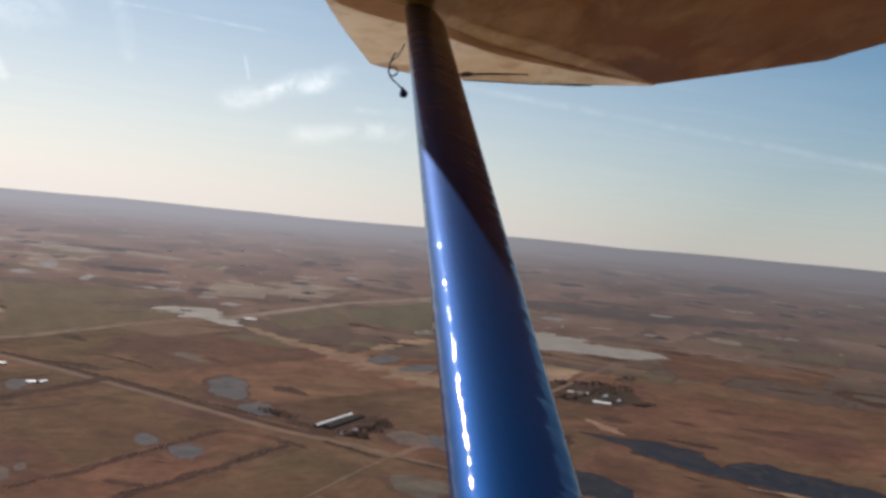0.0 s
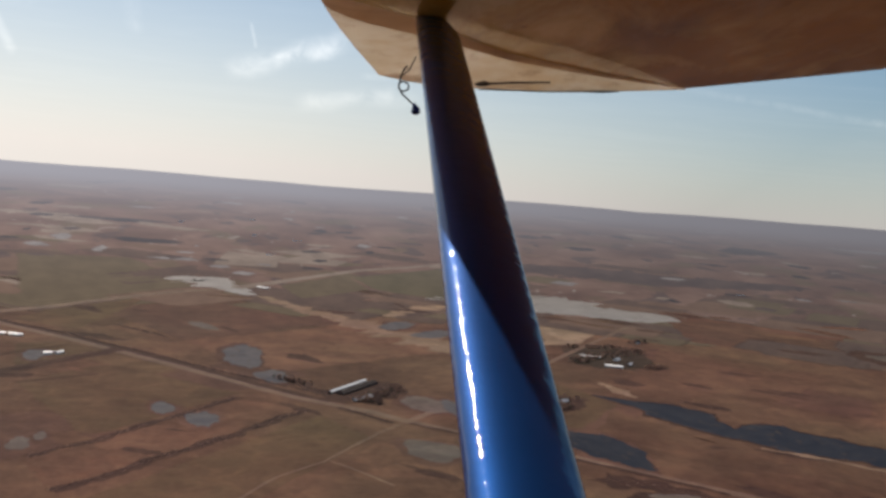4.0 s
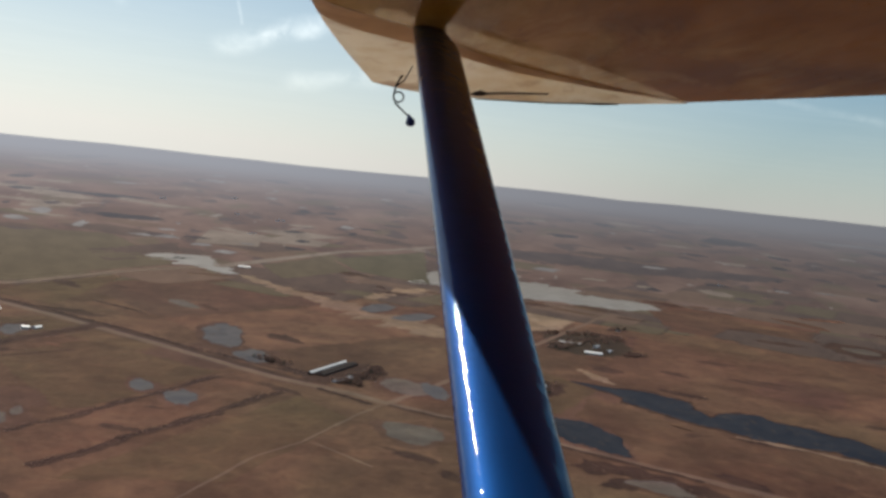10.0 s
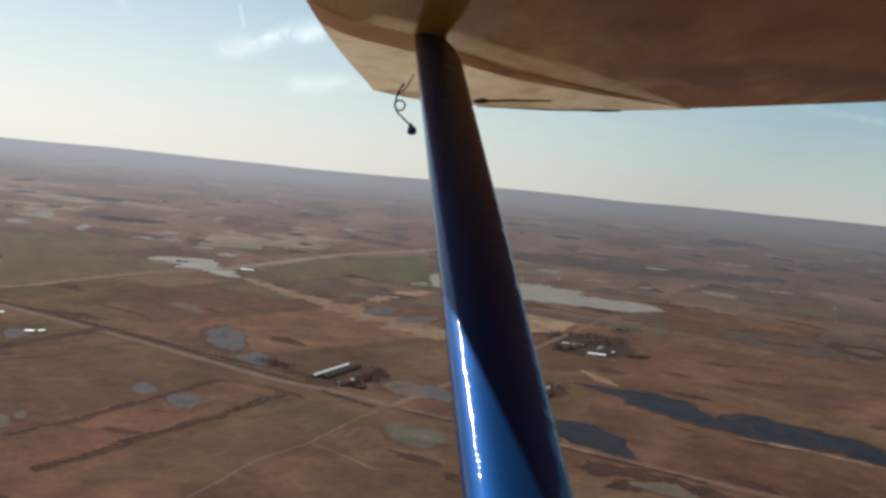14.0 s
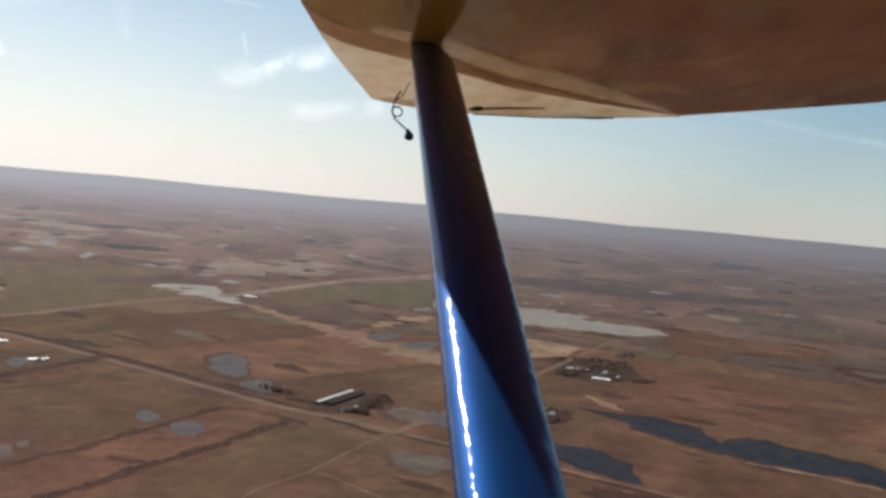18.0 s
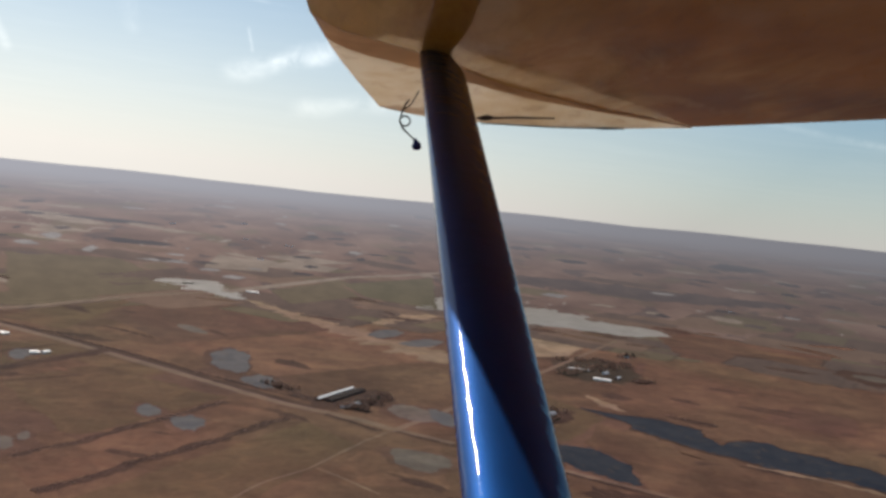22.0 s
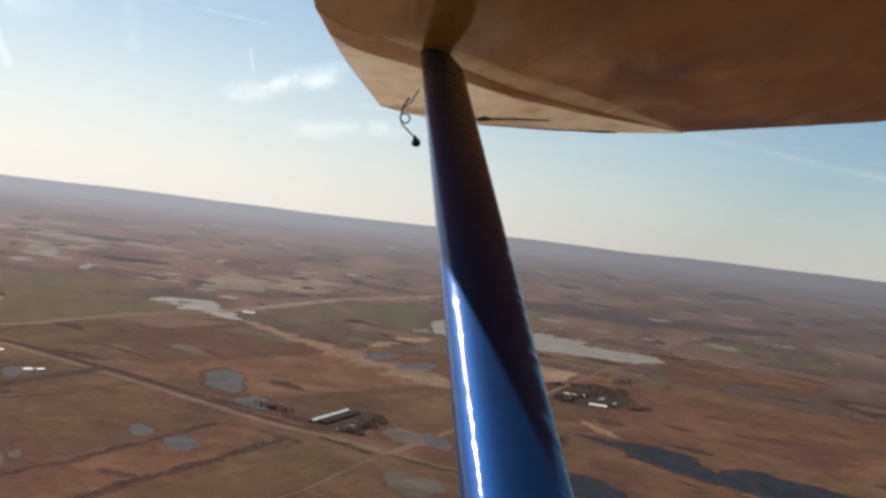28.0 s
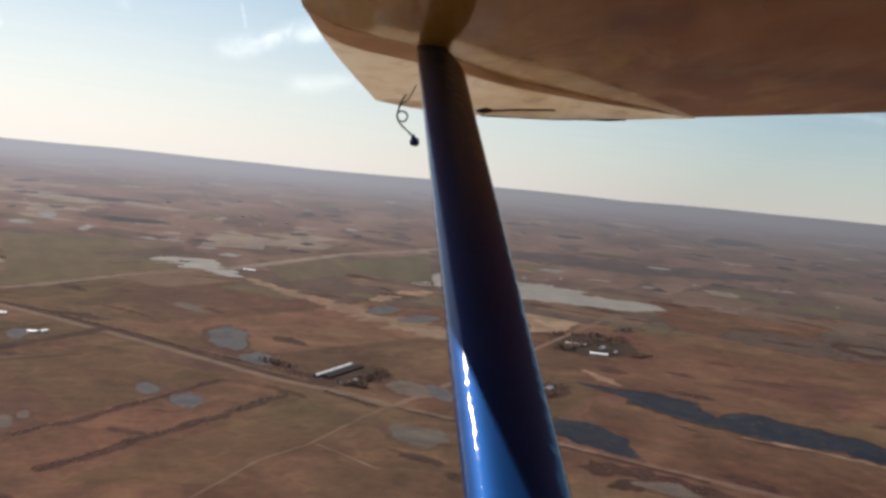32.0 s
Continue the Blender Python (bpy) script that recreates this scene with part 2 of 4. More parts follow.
def far_spread(n, at):
    """Bearing and distance in even steps for the eye, so that far patches keep their shape."""
    axes = n.add("ShaderNodeSeparateXYZ", {0: at}).outputs
    bearing = n.math("ARCTAN2", axes["X"], axes["Y"])
    return n.add("ShaderNodeCombineXYZ", {0: n.math("MULTIPLY", bearing, 18.0), 1: n.math("MULTIPLY", n.math("LOGARITHM", n.vec("LENGTH", at), 2.718), 5.0)}).outputs[0]


# emission in place of daylight: the rising far sheet faces away from the sun
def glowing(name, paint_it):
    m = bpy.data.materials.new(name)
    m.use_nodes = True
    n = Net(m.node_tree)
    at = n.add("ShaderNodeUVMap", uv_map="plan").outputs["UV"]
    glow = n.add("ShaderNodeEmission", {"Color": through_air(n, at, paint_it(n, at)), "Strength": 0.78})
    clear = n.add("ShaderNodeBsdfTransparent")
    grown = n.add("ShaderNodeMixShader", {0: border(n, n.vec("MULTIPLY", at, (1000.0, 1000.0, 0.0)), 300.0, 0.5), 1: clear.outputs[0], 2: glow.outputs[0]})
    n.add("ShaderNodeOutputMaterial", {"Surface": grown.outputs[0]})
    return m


def far_plain(n, at):
    """The distance: far fields, woods and water, before haze is painted over them."""
    spread = far_spread(n, at)
    tone = n.ramp(n.noise(spread, 0.7, 4, 0.55, 0.5), [(0.32, (0.112, 0.066, 0.05)), (0.5, (0.165, 0.1, 0.075)), (0.68, (0.222, 0.143, 0.108))])
    wood = n.ramp(n.noise(n.vec("ADD", spread, (11.0, 4.0, 0.0)), 1.2, 4, 0.55, 0.4), [(0.57, 0.0), (0.66, 0.7)])
    tone = n.mix(wood, tone, (0.068, 0.052, 0.05))
    green = n.ramp(n.noise(n.vec("ADD", spread, (3.0, 17.0, 0.0)), 0.9, 3, 0.5), [(0.56, 0.0), (0.66, 0.55)])
    tone = n.mix(green, tone, (0.125, 0.102, 0.056))
    pale = n.ramp(n.noise(n.vec("ADD", spread, (31.0, 7.0, 0.0)), 1.9, 4, 0.6, 0.5), [(0.645, 0.0), (0.69, 0.7)])
    tone = n.mix(pale, tone, (0.32, 0.275, 0.24))
    grain = n.noise(at, 9.0, 4, 0.6)
    return n.mix(1.0, tone, n.ramp(grain, [(0.3, 0.88), (0.7, 1.12)]), "MULTIPLY")


def far_tone(name, a, b):
    """Something far off on the plain, as glowing colour with painted haze."""
    return glowing(name, lambda n, at: n.ramp(n.noise(far_spread(n, at), 2.0, 4, 0.6), [(0.35, a), (0.65, b)]))


# glowing colours with daylight and haze put in; none of these is a lamp
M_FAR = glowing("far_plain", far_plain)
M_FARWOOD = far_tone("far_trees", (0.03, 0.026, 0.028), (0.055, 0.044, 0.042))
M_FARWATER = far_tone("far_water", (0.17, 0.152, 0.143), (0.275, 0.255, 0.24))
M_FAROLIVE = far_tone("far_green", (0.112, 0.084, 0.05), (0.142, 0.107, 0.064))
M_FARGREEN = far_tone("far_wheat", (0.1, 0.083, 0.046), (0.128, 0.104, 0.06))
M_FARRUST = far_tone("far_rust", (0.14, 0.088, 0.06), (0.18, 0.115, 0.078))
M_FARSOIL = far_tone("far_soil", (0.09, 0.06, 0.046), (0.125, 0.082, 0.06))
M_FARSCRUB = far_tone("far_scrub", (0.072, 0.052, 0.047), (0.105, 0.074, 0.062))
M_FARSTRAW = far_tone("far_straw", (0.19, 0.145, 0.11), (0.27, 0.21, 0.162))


def water(deep, shallow, size):
    def build(n, p):
        at = n.add("ShaderNodeTexCoord").outputs["Object"]
        colour = n.ramp(n.noise(at, 1 / size, 5, 0.65, 0.8), [(0.35, deep), (0.65, shallow)])
        weed = n.ramp(n.noise(n.vec("ADD", at, (40.0, 7.0, 0.0)), 2.2 / size, 6, 0.7, 0.6), [(0.56, 0.0), (0.66, 0.7)])
        colour = n.mix(weed, colour, (0.06, 0.044, 0.033))
        n.t.links.new(border(n, at, 40.0, 0.015), p.inputs["Alpha"])
        return colour, n.noise(at, 0.3, 3), 0.35, 0.5
    return build


M_DARKWATER = material("dark_water", water((0.01, 0.012, 0.018), (0.021, 0.022, 0.027), 70.0), 0.6, spec=0.04)
M_PALEWATER = material("pale_ice", water((0.135, 0.132, 0.124), (0.19, 0.183, 0.17), 120.0), 0.4, spec=0.3)
M_GREYWATER = material("grey_water", water((0.05, 0.05, 0.057), (0.08, 0.074, 0.074), 60.0), 0.7, spec=0.02)


def paint(base, dirt, stain_size, dent):
    def build(n, p):
        at = where(n)
        stain = n.ramp(n.noise(at, stain_size, 6, 0.65, 0.7), [(0.45, 0.0), (0.75, 0.8)])
        run = n.add("ShaderNodeMapping", {"Vector": at, "Scale": (1.2, 9.0, 3.0)}).outputs["Vector"]
        streaks = n.ramp(n.noise(run, 1.6, 5, 0.65), [(0.5, 0.0), (0.8, 0.7)])
        colour = n.mix(stain, base, dirt)
        colour = n.mix(streaks, colour, dirt)
        wave = n.noise(at, 4.5, 3, 0.5)
        return colour, wave, dent, 0.03
    return build


def old_wing(n, p):
    """Orange enamel on dented sheet: wear, painted-in pale reflections, cloudy brown stains, grime."""
    raw = where(n)
    at = n.add("ShaderNodeMapping", {"Vector": raw, "Scale": (1.7, 0.42, 1.0)}).outputs["Vector"]
    axes = n.add("ShaderNodeSeparateXYZ", {0: raw}).outputs
    colour = n.mix(n.ramp(n.noise(at, 1.3, 4, 0.55, 0.5), [(0.35, 0.0), (0.7, 1.0)]), (0.53, 0.25, 0.001), (0.36, 0.155, 0.001))
    # paler towards the leading edge and the tip: wear plus painted-in reflection
    wear_sheen = n.math("MULTIPLY", n.math("SUBTRACT", 0.78, axes["X"]), 1.15)
    wear_sheen = n.math("ADD", wear_sheen, n.math("MULTIPLY", n.math("SUBTRACT", axes["Y"], 2.3), 0.4))
    wear_sheen = n.math("ADD", wear_sheen, n.math("MULTIPLY", n.math("SUBTRACT", n.noise(at, 1.5, 5, 0.6, 0.5), 0.5), 0.9), clamp=True)
    colour = n.mix(wear_sheen, colour, (0.78, 0.6, 0.17))
    # pale reflections painted as smears along the airflow, where the panel meets the tip
    run = n.add("ShaderNodeMapping", {"Vector": raw, "Rotation": (0, 0, radians(12)), "Scale": (1.5, 0.6, 1.0)}).outputs["Vector"]
    patchy = n.ramp(n.noise(run, 2.4, 6, 0.62, 0.5), [(0.5, 0.0), (0.64, 0.75)])
    outer = n.add("ShaderNodeMapRange", {"Value": axes["Y"], "From Min": 1.7, "From Max": 2.4, "To Min": 0.05, "To Max": 0.9}).outputs[0]
    colour = n.mix(n.math("MULTIPLY", patchy, outer), colour, (0.95, 0.8, 0.42))
    cloud = n.noise(n.vec("ADD", at, (6.0, 1.0, 4.0)), 2.4, 6, 0.62, 0.6)
    colour = n.mix(n.ramp(cloud, [(0.46, 0.0), (0.66, 0.6)]), colour, (0.42, 0.22, 0.012))
    fine = n.noise(n.vec("ADD", at, (1.0, 3.0, 2.0)), 7.0, 5, 0.65, 0.5)
    colour = n.mix(1.0, colour, n.ramp(fine, [(0.28, (0.76, 0.72, 0.66)), (0.5, 1.0), (0.72, (1.08, 1.08, 1.1))]), "MULTIPLY")
    specks = n.ramp(n.noise(at, 15.0, 4, 0.6), [(0.67, 0.0), (0.74, 0.55)])
    colour = n.mix(specks, colour, (0.2, 0.09, 0.03))
    rough = n.ramp(n.noise(at, 3.0, 3, 0.5), [(0.35, 0.3), (0.7, 0.48)])
    n.t.links.new(rough, p.inputs["Roughness"])
    sag = n.add("ShaderNodeMapping", {"Vector": at, "Scale": (1.1, 2.2, 1.0)}).outputs["Vector"]
    return colour, n.noise(sag, 1.6, 2, 0.45), 0.35, 0.05


M_WING = material("wing_paint", old_wing, 0.3, spec=0.2, coat=1.0, coat_rough=0.07, thin=0.12, gloss=1.55)


def tip_coat(n, p):
    """Reflected sky painted as cream, with grime and brown runs lying along the joint."""
    at = where(n)
    run = n.add("ShaderNodeMapping", {"Vector": at, "Rotation": (0, 0, radians(-16)), "Scale": (1.5, 3.2, 4.0)}).outputs["Vector"]
    colour = n.mix(n.ramp(n.noise(run, 1.6, 6, 0.62, 0.3), [(0.45, 0.0), (0.6, 0.85)]), (0.96, 0.91, 0.82), (0.82, 0.71, 0.55))
    colour = n.mix(n.ramp(n.noise(n.vec("ADD", run, (5.0, 2.0, 0.0)), 2.8, 6, 0.65), [(0.54, 0.0), (0.66, 0.6)]), colour, (0.5, 0.36, 0.24))
    return colour, n.noise(at, 4.5, 3, 0.5), 0.12, 0.03


M_TIP = material("tip_sky_tone", tip_coat, 0.35, spec=0.3, coat=1.0, coat_rough=0.12, thin=0.37)
M_STRIP = material("strip_paint", paint((0.95, 0.88, 0.76), (0.8, 0.62, 0.42), 6.0, 0.1), 0.25, spec=0.5, coat=0.6, coat_rough=0.1, thin=0.14)
M_BAND = material("band_paint", paint((0.84, 0.67, 0.48), (0.56, 0.39, 0.24), 3.0, 0.1), 0.3, spec=0.4, coat=1.0, coat_rough=0.1, thin=0.24)


def enamel(n, p):
    """Blue enamel brushed on by hand: fine ripples across the strut, dust, small chips."""
    at = where(n)
    colour = n.mix(n.ramp(n.noise(at, 9.0, 6, 0.65), [(0.4, 0.0), (0.8, 0.7)]), (0.002, 0.045, 0.178), (0.002, 0.037, 0.145))
    chips = n.ramp(n.noise(at, 60.0, 3, 0.6), [(0.74, 0.0), (0.8, 0.4)])
    colour = n.mix(chips, colour, (0.04, 0.06, 0.1))
    ripple = n.add("ShaderNodeMapping", {"Vector": at, "Scale": (1.0, 26.0, 26.0)}).outputs["Vector"]
    # the ripples lie in the varnish alone
    wave = n.add("ShaderNodeBump", {"Height": n.noise(ripple, 1.0, 3, 0.55), "Strength": 0.42, "Distance": 0.008})
    n.t.links.new(wave.outputs[0], p.inputs["Coat Normal"])
    return colour, None, 0.0, 0.0


M_BLUE = material("blue_enamel", enamel, 0.55, metal=0.62, spec=0.02, coat=0.8, coat_rough=0.055)
M_DARK = material("dark_metal", paint((0.02, 0.02, 0.024), (0.05, 0.035, 0.025), 30.0, 0.1), 0.45, spec=0.5)
M_STEEL = material("dull_steel", paint((0.12, 0.12, 0.12), (0.07, 0.05, 0.04), 40.0, 0.1), 0.4, metal=0.7)
M_BULB = material("blue_plastic", paint((0.012, 0.025, 0.17), (0.01, 0.015, 0.1), 40.0, 0.05), 0.35)
M_TRIM = material("cabin_trim", paint((0.05, 0.048, 0.046), (0.035, 0.032, 0.03), 4.0, 0.1), 0.8)
M_WHITE = material("white_sheet", paint((0.8, 0.8, 0.78), (0.6, 0.56, 0.5), 0.2, 0.1), 0.5)
M_TIN = material("tin_roof", paint((0.62, 0.6, 0.58), (0.38, 0.3, 0.25), 0.15, 0.1), 0.35, metal=0.3)
M_BARN = material("weathered_boards", paint((0.12, 0.075, 0.06), (0.08, 0.05, 0.04), 0.3, 0.1), 0.85)
M_SLATE = material("dark_roof", paint((0.022, 0.018, 0.017), (0.036, 0.027, 0.023), 0.3, 0.1), 0.9, spec=0.1)
M_BARK = material("bark", paint((0.07, 0.05, 0.038), (0.045, 0.034, 0.026), 2.0, 0.4), 0.95)
M_TWIG = material("bare_twigs", paint((0.235, 0.145, 0.105), (0.17, 0.105, 0.08), 0.4, 0.4), 0.95)
M_PINE = material("dark_needles", paint((0.05, 0.048, 0.03), (0.07, 0.055, 0.036), 0.4, 0.4), 0.95)
M_PANE = material("window_pane", paint((0.03, 0.035, 0.04), (0.04, 0.04, 0.045), 1.0, 0.0), 0.12)


# ---- building helpers ----
def thing(name, at, label, category, group="", kind="", turn=0.0):
    e = new(name)
    e.matrix_world = pose(*at, 0, 0, turn)
    return tagged(e, label, category, group, kind)


def part(name, bm, mat, parent=None, label="", smooth=False):
    me = bpy.data.meshes.new(name)
    bm.normal_update()
    bm.to_mesh(me)
    bm.free()
    me.materials.append(mat)
    if smooth:
        me.shade_smooth()
    ob = new(name, me)
    if parent is not None:
        ob.parent = parent
    if label:
        ob["label"] = label
    return ob


def box(bm, lo, hi):
    vs = [bm.verts.new((x, y, z)) for z in (lo[2], hi[2]) for y in (lo[1], hi[1]) for x in (lo[0], hi[0])]
    for f in ((0, 2, 3, 1), (4, 5, 7, 6), (0, 1, 5, 4), (2, 6, 7, 3), (0, 4, 6, 2), (1, 3, 7, 5)):
        bm.faces.new([vs[i] for i in f])


def drape(x, y, lift=0.0):
    """The lie of the land: flat, and from FLAT on rising gently towards the skyline."""
    d = math.hypot(x, y)
    if d <= FLAT:
        return Vector((x, y, lift * 0.15))
    e = (FLAT + REACH * (1 - math.exp(-(d - FLAT) / REACH))) * (1 - lift * 0.0012 * min(1.0, (d - FLAT) / 1500))
    spot = Vector((x * e / d, y * e / d, HIGH * (1 - e / d) + lift * max(0.15, 1 - (d - FLAT) / 1500) * min(1.0, 0.15 + (d - FLAT) / 300)))
    spot.z += max(0.0, (spot.z - 380) / 120) * 13 * noise.fractal(Vector((spot.x / 700, spot.y / 700, 3)), 1.0, 2.0, 4)
    return spot


FLAT, REACH = 4150.0, 760.0
SHEETS = []


def sheet(name, verts, faces, mat, label, category="", kind="structure", group="", lift=0.0, fades=None):
    """A piece of land on the drape, with its plan in kilometres as texture map."""
    me = bpy.data.meshes.new(name)
    lift += 0.0011 * len(SHEETS) if lift else 0.0
    SHEETS.append(me)
    me.from_pydata([drape(x, y, lift) for x, y in verts], [], faces)
    uv = me.uv_layers.new(name="plan")
    for loop in me.loops:
        x, y = verts[loop.vertex_index]
        uv.data[loop.index].uv = (x / 1000, y / 1000)
    fade = me.attributes.new("fade", "FLOAT", "POINT")
    fade.data.foreach_set("value", fades or [2.0] * len(verts))
    me.materials.append(mat)
    me.shade_smooth()
    return tagged(new(name, me), label, category, group, kind)


# ---- ground ----
def build_ground():
    turns = 120
    near = [60, 300, 600, 900, 1150] + [1150 + 95 * i for i in range(1, 30)]
    far = [near[-1] * 1.018 ** i for i in range(70)]
    far += [far[-1] * 1.14 ** i for i in range(1, 36)]
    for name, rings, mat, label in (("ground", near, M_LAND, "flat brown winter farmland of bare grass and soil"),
                                    ("backdrop", far, M_FAR, "glowing far plain with painted haze, brown fields and dark woods up to the skyline")):
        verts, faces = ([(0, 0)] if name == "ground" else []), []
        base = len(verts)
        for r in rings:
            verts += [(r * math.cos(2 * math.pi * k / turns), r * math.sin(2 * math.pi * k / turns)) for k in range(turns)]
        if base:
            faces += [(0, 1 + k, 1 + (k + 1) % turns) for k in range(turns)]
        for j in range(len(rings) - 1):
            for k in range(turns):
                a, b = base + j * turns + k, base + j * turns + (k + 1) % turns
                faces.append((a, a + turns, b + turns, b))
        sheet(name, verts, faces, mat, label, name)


build_ground()
U, V = Vector((0.822, -0.569)), Vector((0.545, 0.838))      # the two ways in which roads and fields run
ORIGIN = Vector((-12, 1823))


def strip(name, points, width, mat, label, lift, category, ragged=0.0, kind="structure", step=40.0):
    """A band of land along a line: a road, a verge, a marsh, a lake. A third number at a point is the width there."""
    rnd = random.Random(name + str(points[0]))
    line = []
    for a, b in zip(points, points[1:]):
        pa, pb = Vector(a[:2]), Vector(b[:2])
        wa, wb = (a[2], b[2]) if len(a) > 2 else (width, width)
        n = max(1, int((pb - pa).length / step))
        line += [(pa.lerp(pb, i / n), wa + (wb - wa) * i / n) for i in range(n)]
    line.append((Vector(points[-1][:2]), points[-1][2] if len(points[-1]) > 2 else width))
    verts, faces, fades = [], [], []
    firm, spread = (0.32, 0.55) if name == "road" else (0.0, 0.5)
    for i, (p, w) in enumerate(line):
        d = (line[min(i + 5, len(line) - 1)][0] - line[max(i - 5, 0)][0]).normalized()
        s = Vector((-d.y, d.x))
        near = noise.fractal(Vector((p.x / 60, p.y / 60, 1)), 0.7, 2.0, 4) * 1.6
        away = noise.fractal(Vector((p.x / 60, p.y / 60, 9)), 0.7, 2.0, 4) * 1.6
        left, right = s * w * spread * max(0.2, 1 + ragged * near), s * w * -spread * max(0.2, 1 + ragged * away)
        verts += [tuple(p + left), tuple(p + left * 0.72), tuple(p + right * 0.72), tuple(p + right)]
        end = 0.0 if i in (0, len(line) - 1) else 1.0
        fades += [firm * end, max(firm, end), max(firm, end), firm * end]
        if i:
            k = 4 * i
            faces += [(k - 4 + j, k - 3 + j, k + 1 + j, k + j) for j in range(3)]
    return sheet(name, verts, faces, mat, label, category, kind, lift=lift, fades=fades)


def blot(name, at, long, wide, turn, mat, label, lift, category, rough=0.25, kind="structure", group="", seed=0, lobes=3.0):
    """A pool or patch with an uneven outline."""
    n = 64
    c, s = math.cos(radians(turn)), math.sin(radians(turn))
    verts, faces, fades = [at], [(0, 1 + k, 1 + (k + 1) % n) for k in range(n)], [1.0]
    for share, fade in ((0.6, 0.8), (1.2, 0.0)):
        for k in range(n):
            a = 2 * math.pi * k / n
            r = 1 + 0.75 * rough * noise.fractal(Vector((lobes * 0.34 * math.cos(a) + seed * 7.3, lobes * 0.34 * math.sin(a), at[0] * 0.01)), 0.9, 2.1, 4)
            x, y = long * r * share * math.cos(a), wide * r * share * math.sin(a)
            verts.append((at[0] + x * c - y * s, at[1] + x * s + y * c))
            fades.append(fade)
    faces += [(1 + k, 1 + n + k, 1 + n + (k + 1) % n, 1 + (k + 1) % n) for k in range(n)]
    return sheet(name, verts, faces, mat, label, category, kind, group, lift, fades)


def plot(name, corner, u, v, mat, label, lift=0.3, group="fields"):
    """A field: a parallelogram from a corner along the two ways."""
    n = max(6, int(max(u, v) / 55))
    verts, faces, fades = [], [], []
    for j in range(n + 1):
        for i in range(n + 1):
            p = Vector(corner) + U * (u * i / n) + V * (v * j / n)
            verts.append((p.x, p.y))
            fades.append(0.0 if i in (0, n) or j in (0, n) else 1.0)
            if i and j:
                k = j * (n + 1) + i
                faces.append((k - n - 2, k - n - 1, k, k - 1))
    return sheet(name, verts, faces, mat, label, "field", "structure", group, lift, fades)


def build_fields():
    kinds = [(M_PLOUGH, "dark ploughed brown field"), (M_RUST, "rust-brown field of dead grass"), (M_LAND, "bare brown winter field"),
             (M_OLIVE, "dull green winter field"), (M_RUST, "reddish-brown field of withered grass"), (M_STRAW, "pale straw-coloured stubble field")]
    weights = [5, 5, 6, 3, 4, 0.6]
    rnd = random.Random(11)
    for j in range(-4, 15):
        i, x = -10, -4200.0
        while x < 4200:
            w = rnd.choice((180, 260, 360, 480))
            mat, label = rnd.choices(kinds, weights)[0]
            h = rnd.choice((190, 330))
            p = ORIGIN + U * x + V * (j * 340)
            d = (p + V * 170 + U * w / 2)
            if rnd.random() < (0.5 if d.length > 2200 else 0.22) and d.y > 700 and -0.7 < d.x / d.y < 1.1 and d.length < 3560:
                plot("field", p + V * 4, w - 8, h - 8, mat, label)
            x += w


# these fields glow, with daylight and haze put into their colour
def build_far_fields():
    kinds = [(M_FARSOIL, "dark ploughed field far off"), (M_FARRUST, "rust-brown field far off"), (M_FAROLIVE, "dull green field far off"), (M_FARSTRAW, "pale stubble field far off")]
    rnd = random.Random(5)
    for k in range(130):
        away = 3420 * math.exp(abs(rnd.gauss(0, 0.3)))
        way = radians(rnd.uniform(-26, 42))
        mat, label = rnd.choices(kinds, (4, 4, 3, 0.6))[0]
        size = 0.55 + away / 9000
        plot("field", (away * math.sin(way), away * math.cos(way)), rnd.uniform(220, 620) * size, rnd.uniform(200, 520) * size, mat, label, 0.4 + k * 0.0025)


build_fields()
build_far_fields()

def quad(corners, mat, label, lift=0.5, ragged=6.0):
    """A field of four corners, its borders slightly uneven."""
    a, b, c, d = (Vector(p) for p in corners)
    n = 14
    verts, faces, fades = [], [], []
    for j in range(n + 1):
        for i in range(n + 1):
            p = a.lerp(b, i / n).lerp(d.lerp(c, i / n), j / n)
            rim = i in (0, n) or j in (0, n)
            if rim:
                p += Vector((noise.noise(Vector((p.x / 70, p.y / 70, 4))), noise.noise(Vector((p.x / 70, p.y / 70, 8))))) * ragged * (1 + p.length / 2500)
            verts.append((p.x, p.y))
            fades.append(0.0 if rim else 1.0)
            if i and j:
                k = j * (n + 1) + i
                faces.append((k - n - 2, k - n - 1, k, k - 1))
    return sheet("field", verts, faces, mat, label, "field", "structure", "fields", lift, fades)


# fields that stand out
quad([(-758, 2011), (-631, 2272), (-255, 2034), (-477, 1622)], M_OLIVE, "dull green pasture between road and hedgerow", 0.50)
quad([(-545, 1488), (-253, 1979), (-90, 1918), (-451, 1340)], M_RUST, "reddish-brown field between two hedgerows", 0.52)
quad([(-63, 1880), (53, 1731), (-141, 1329), (-406, 1292)], M_OLIVE, "dull green field crossed by a faint track", 0.54)
quad([(1147, 3189), (1826, 2939), (1024, 2121), (794, 2275)], M_LAND, "wide bare brown field above the dark lake", 0.50)
quad([(1500, 4200), (2230, 3760), (1944, 3224), (1300, 3250)], M_PLOUGH, "wide dark ploughed field", 0.52)
quad([(-913, 3143), (-441, 3759), (-20, 3202), (-516, 2637)], M_PLOUGH, "dark purplish-brown field between the two roads", 0.50)
quad([(-516, 2637), (-19, 3175), (318, 2765), (-221, 2250)], M_RUST, "rust-brown field beside the marsh", 0.52)
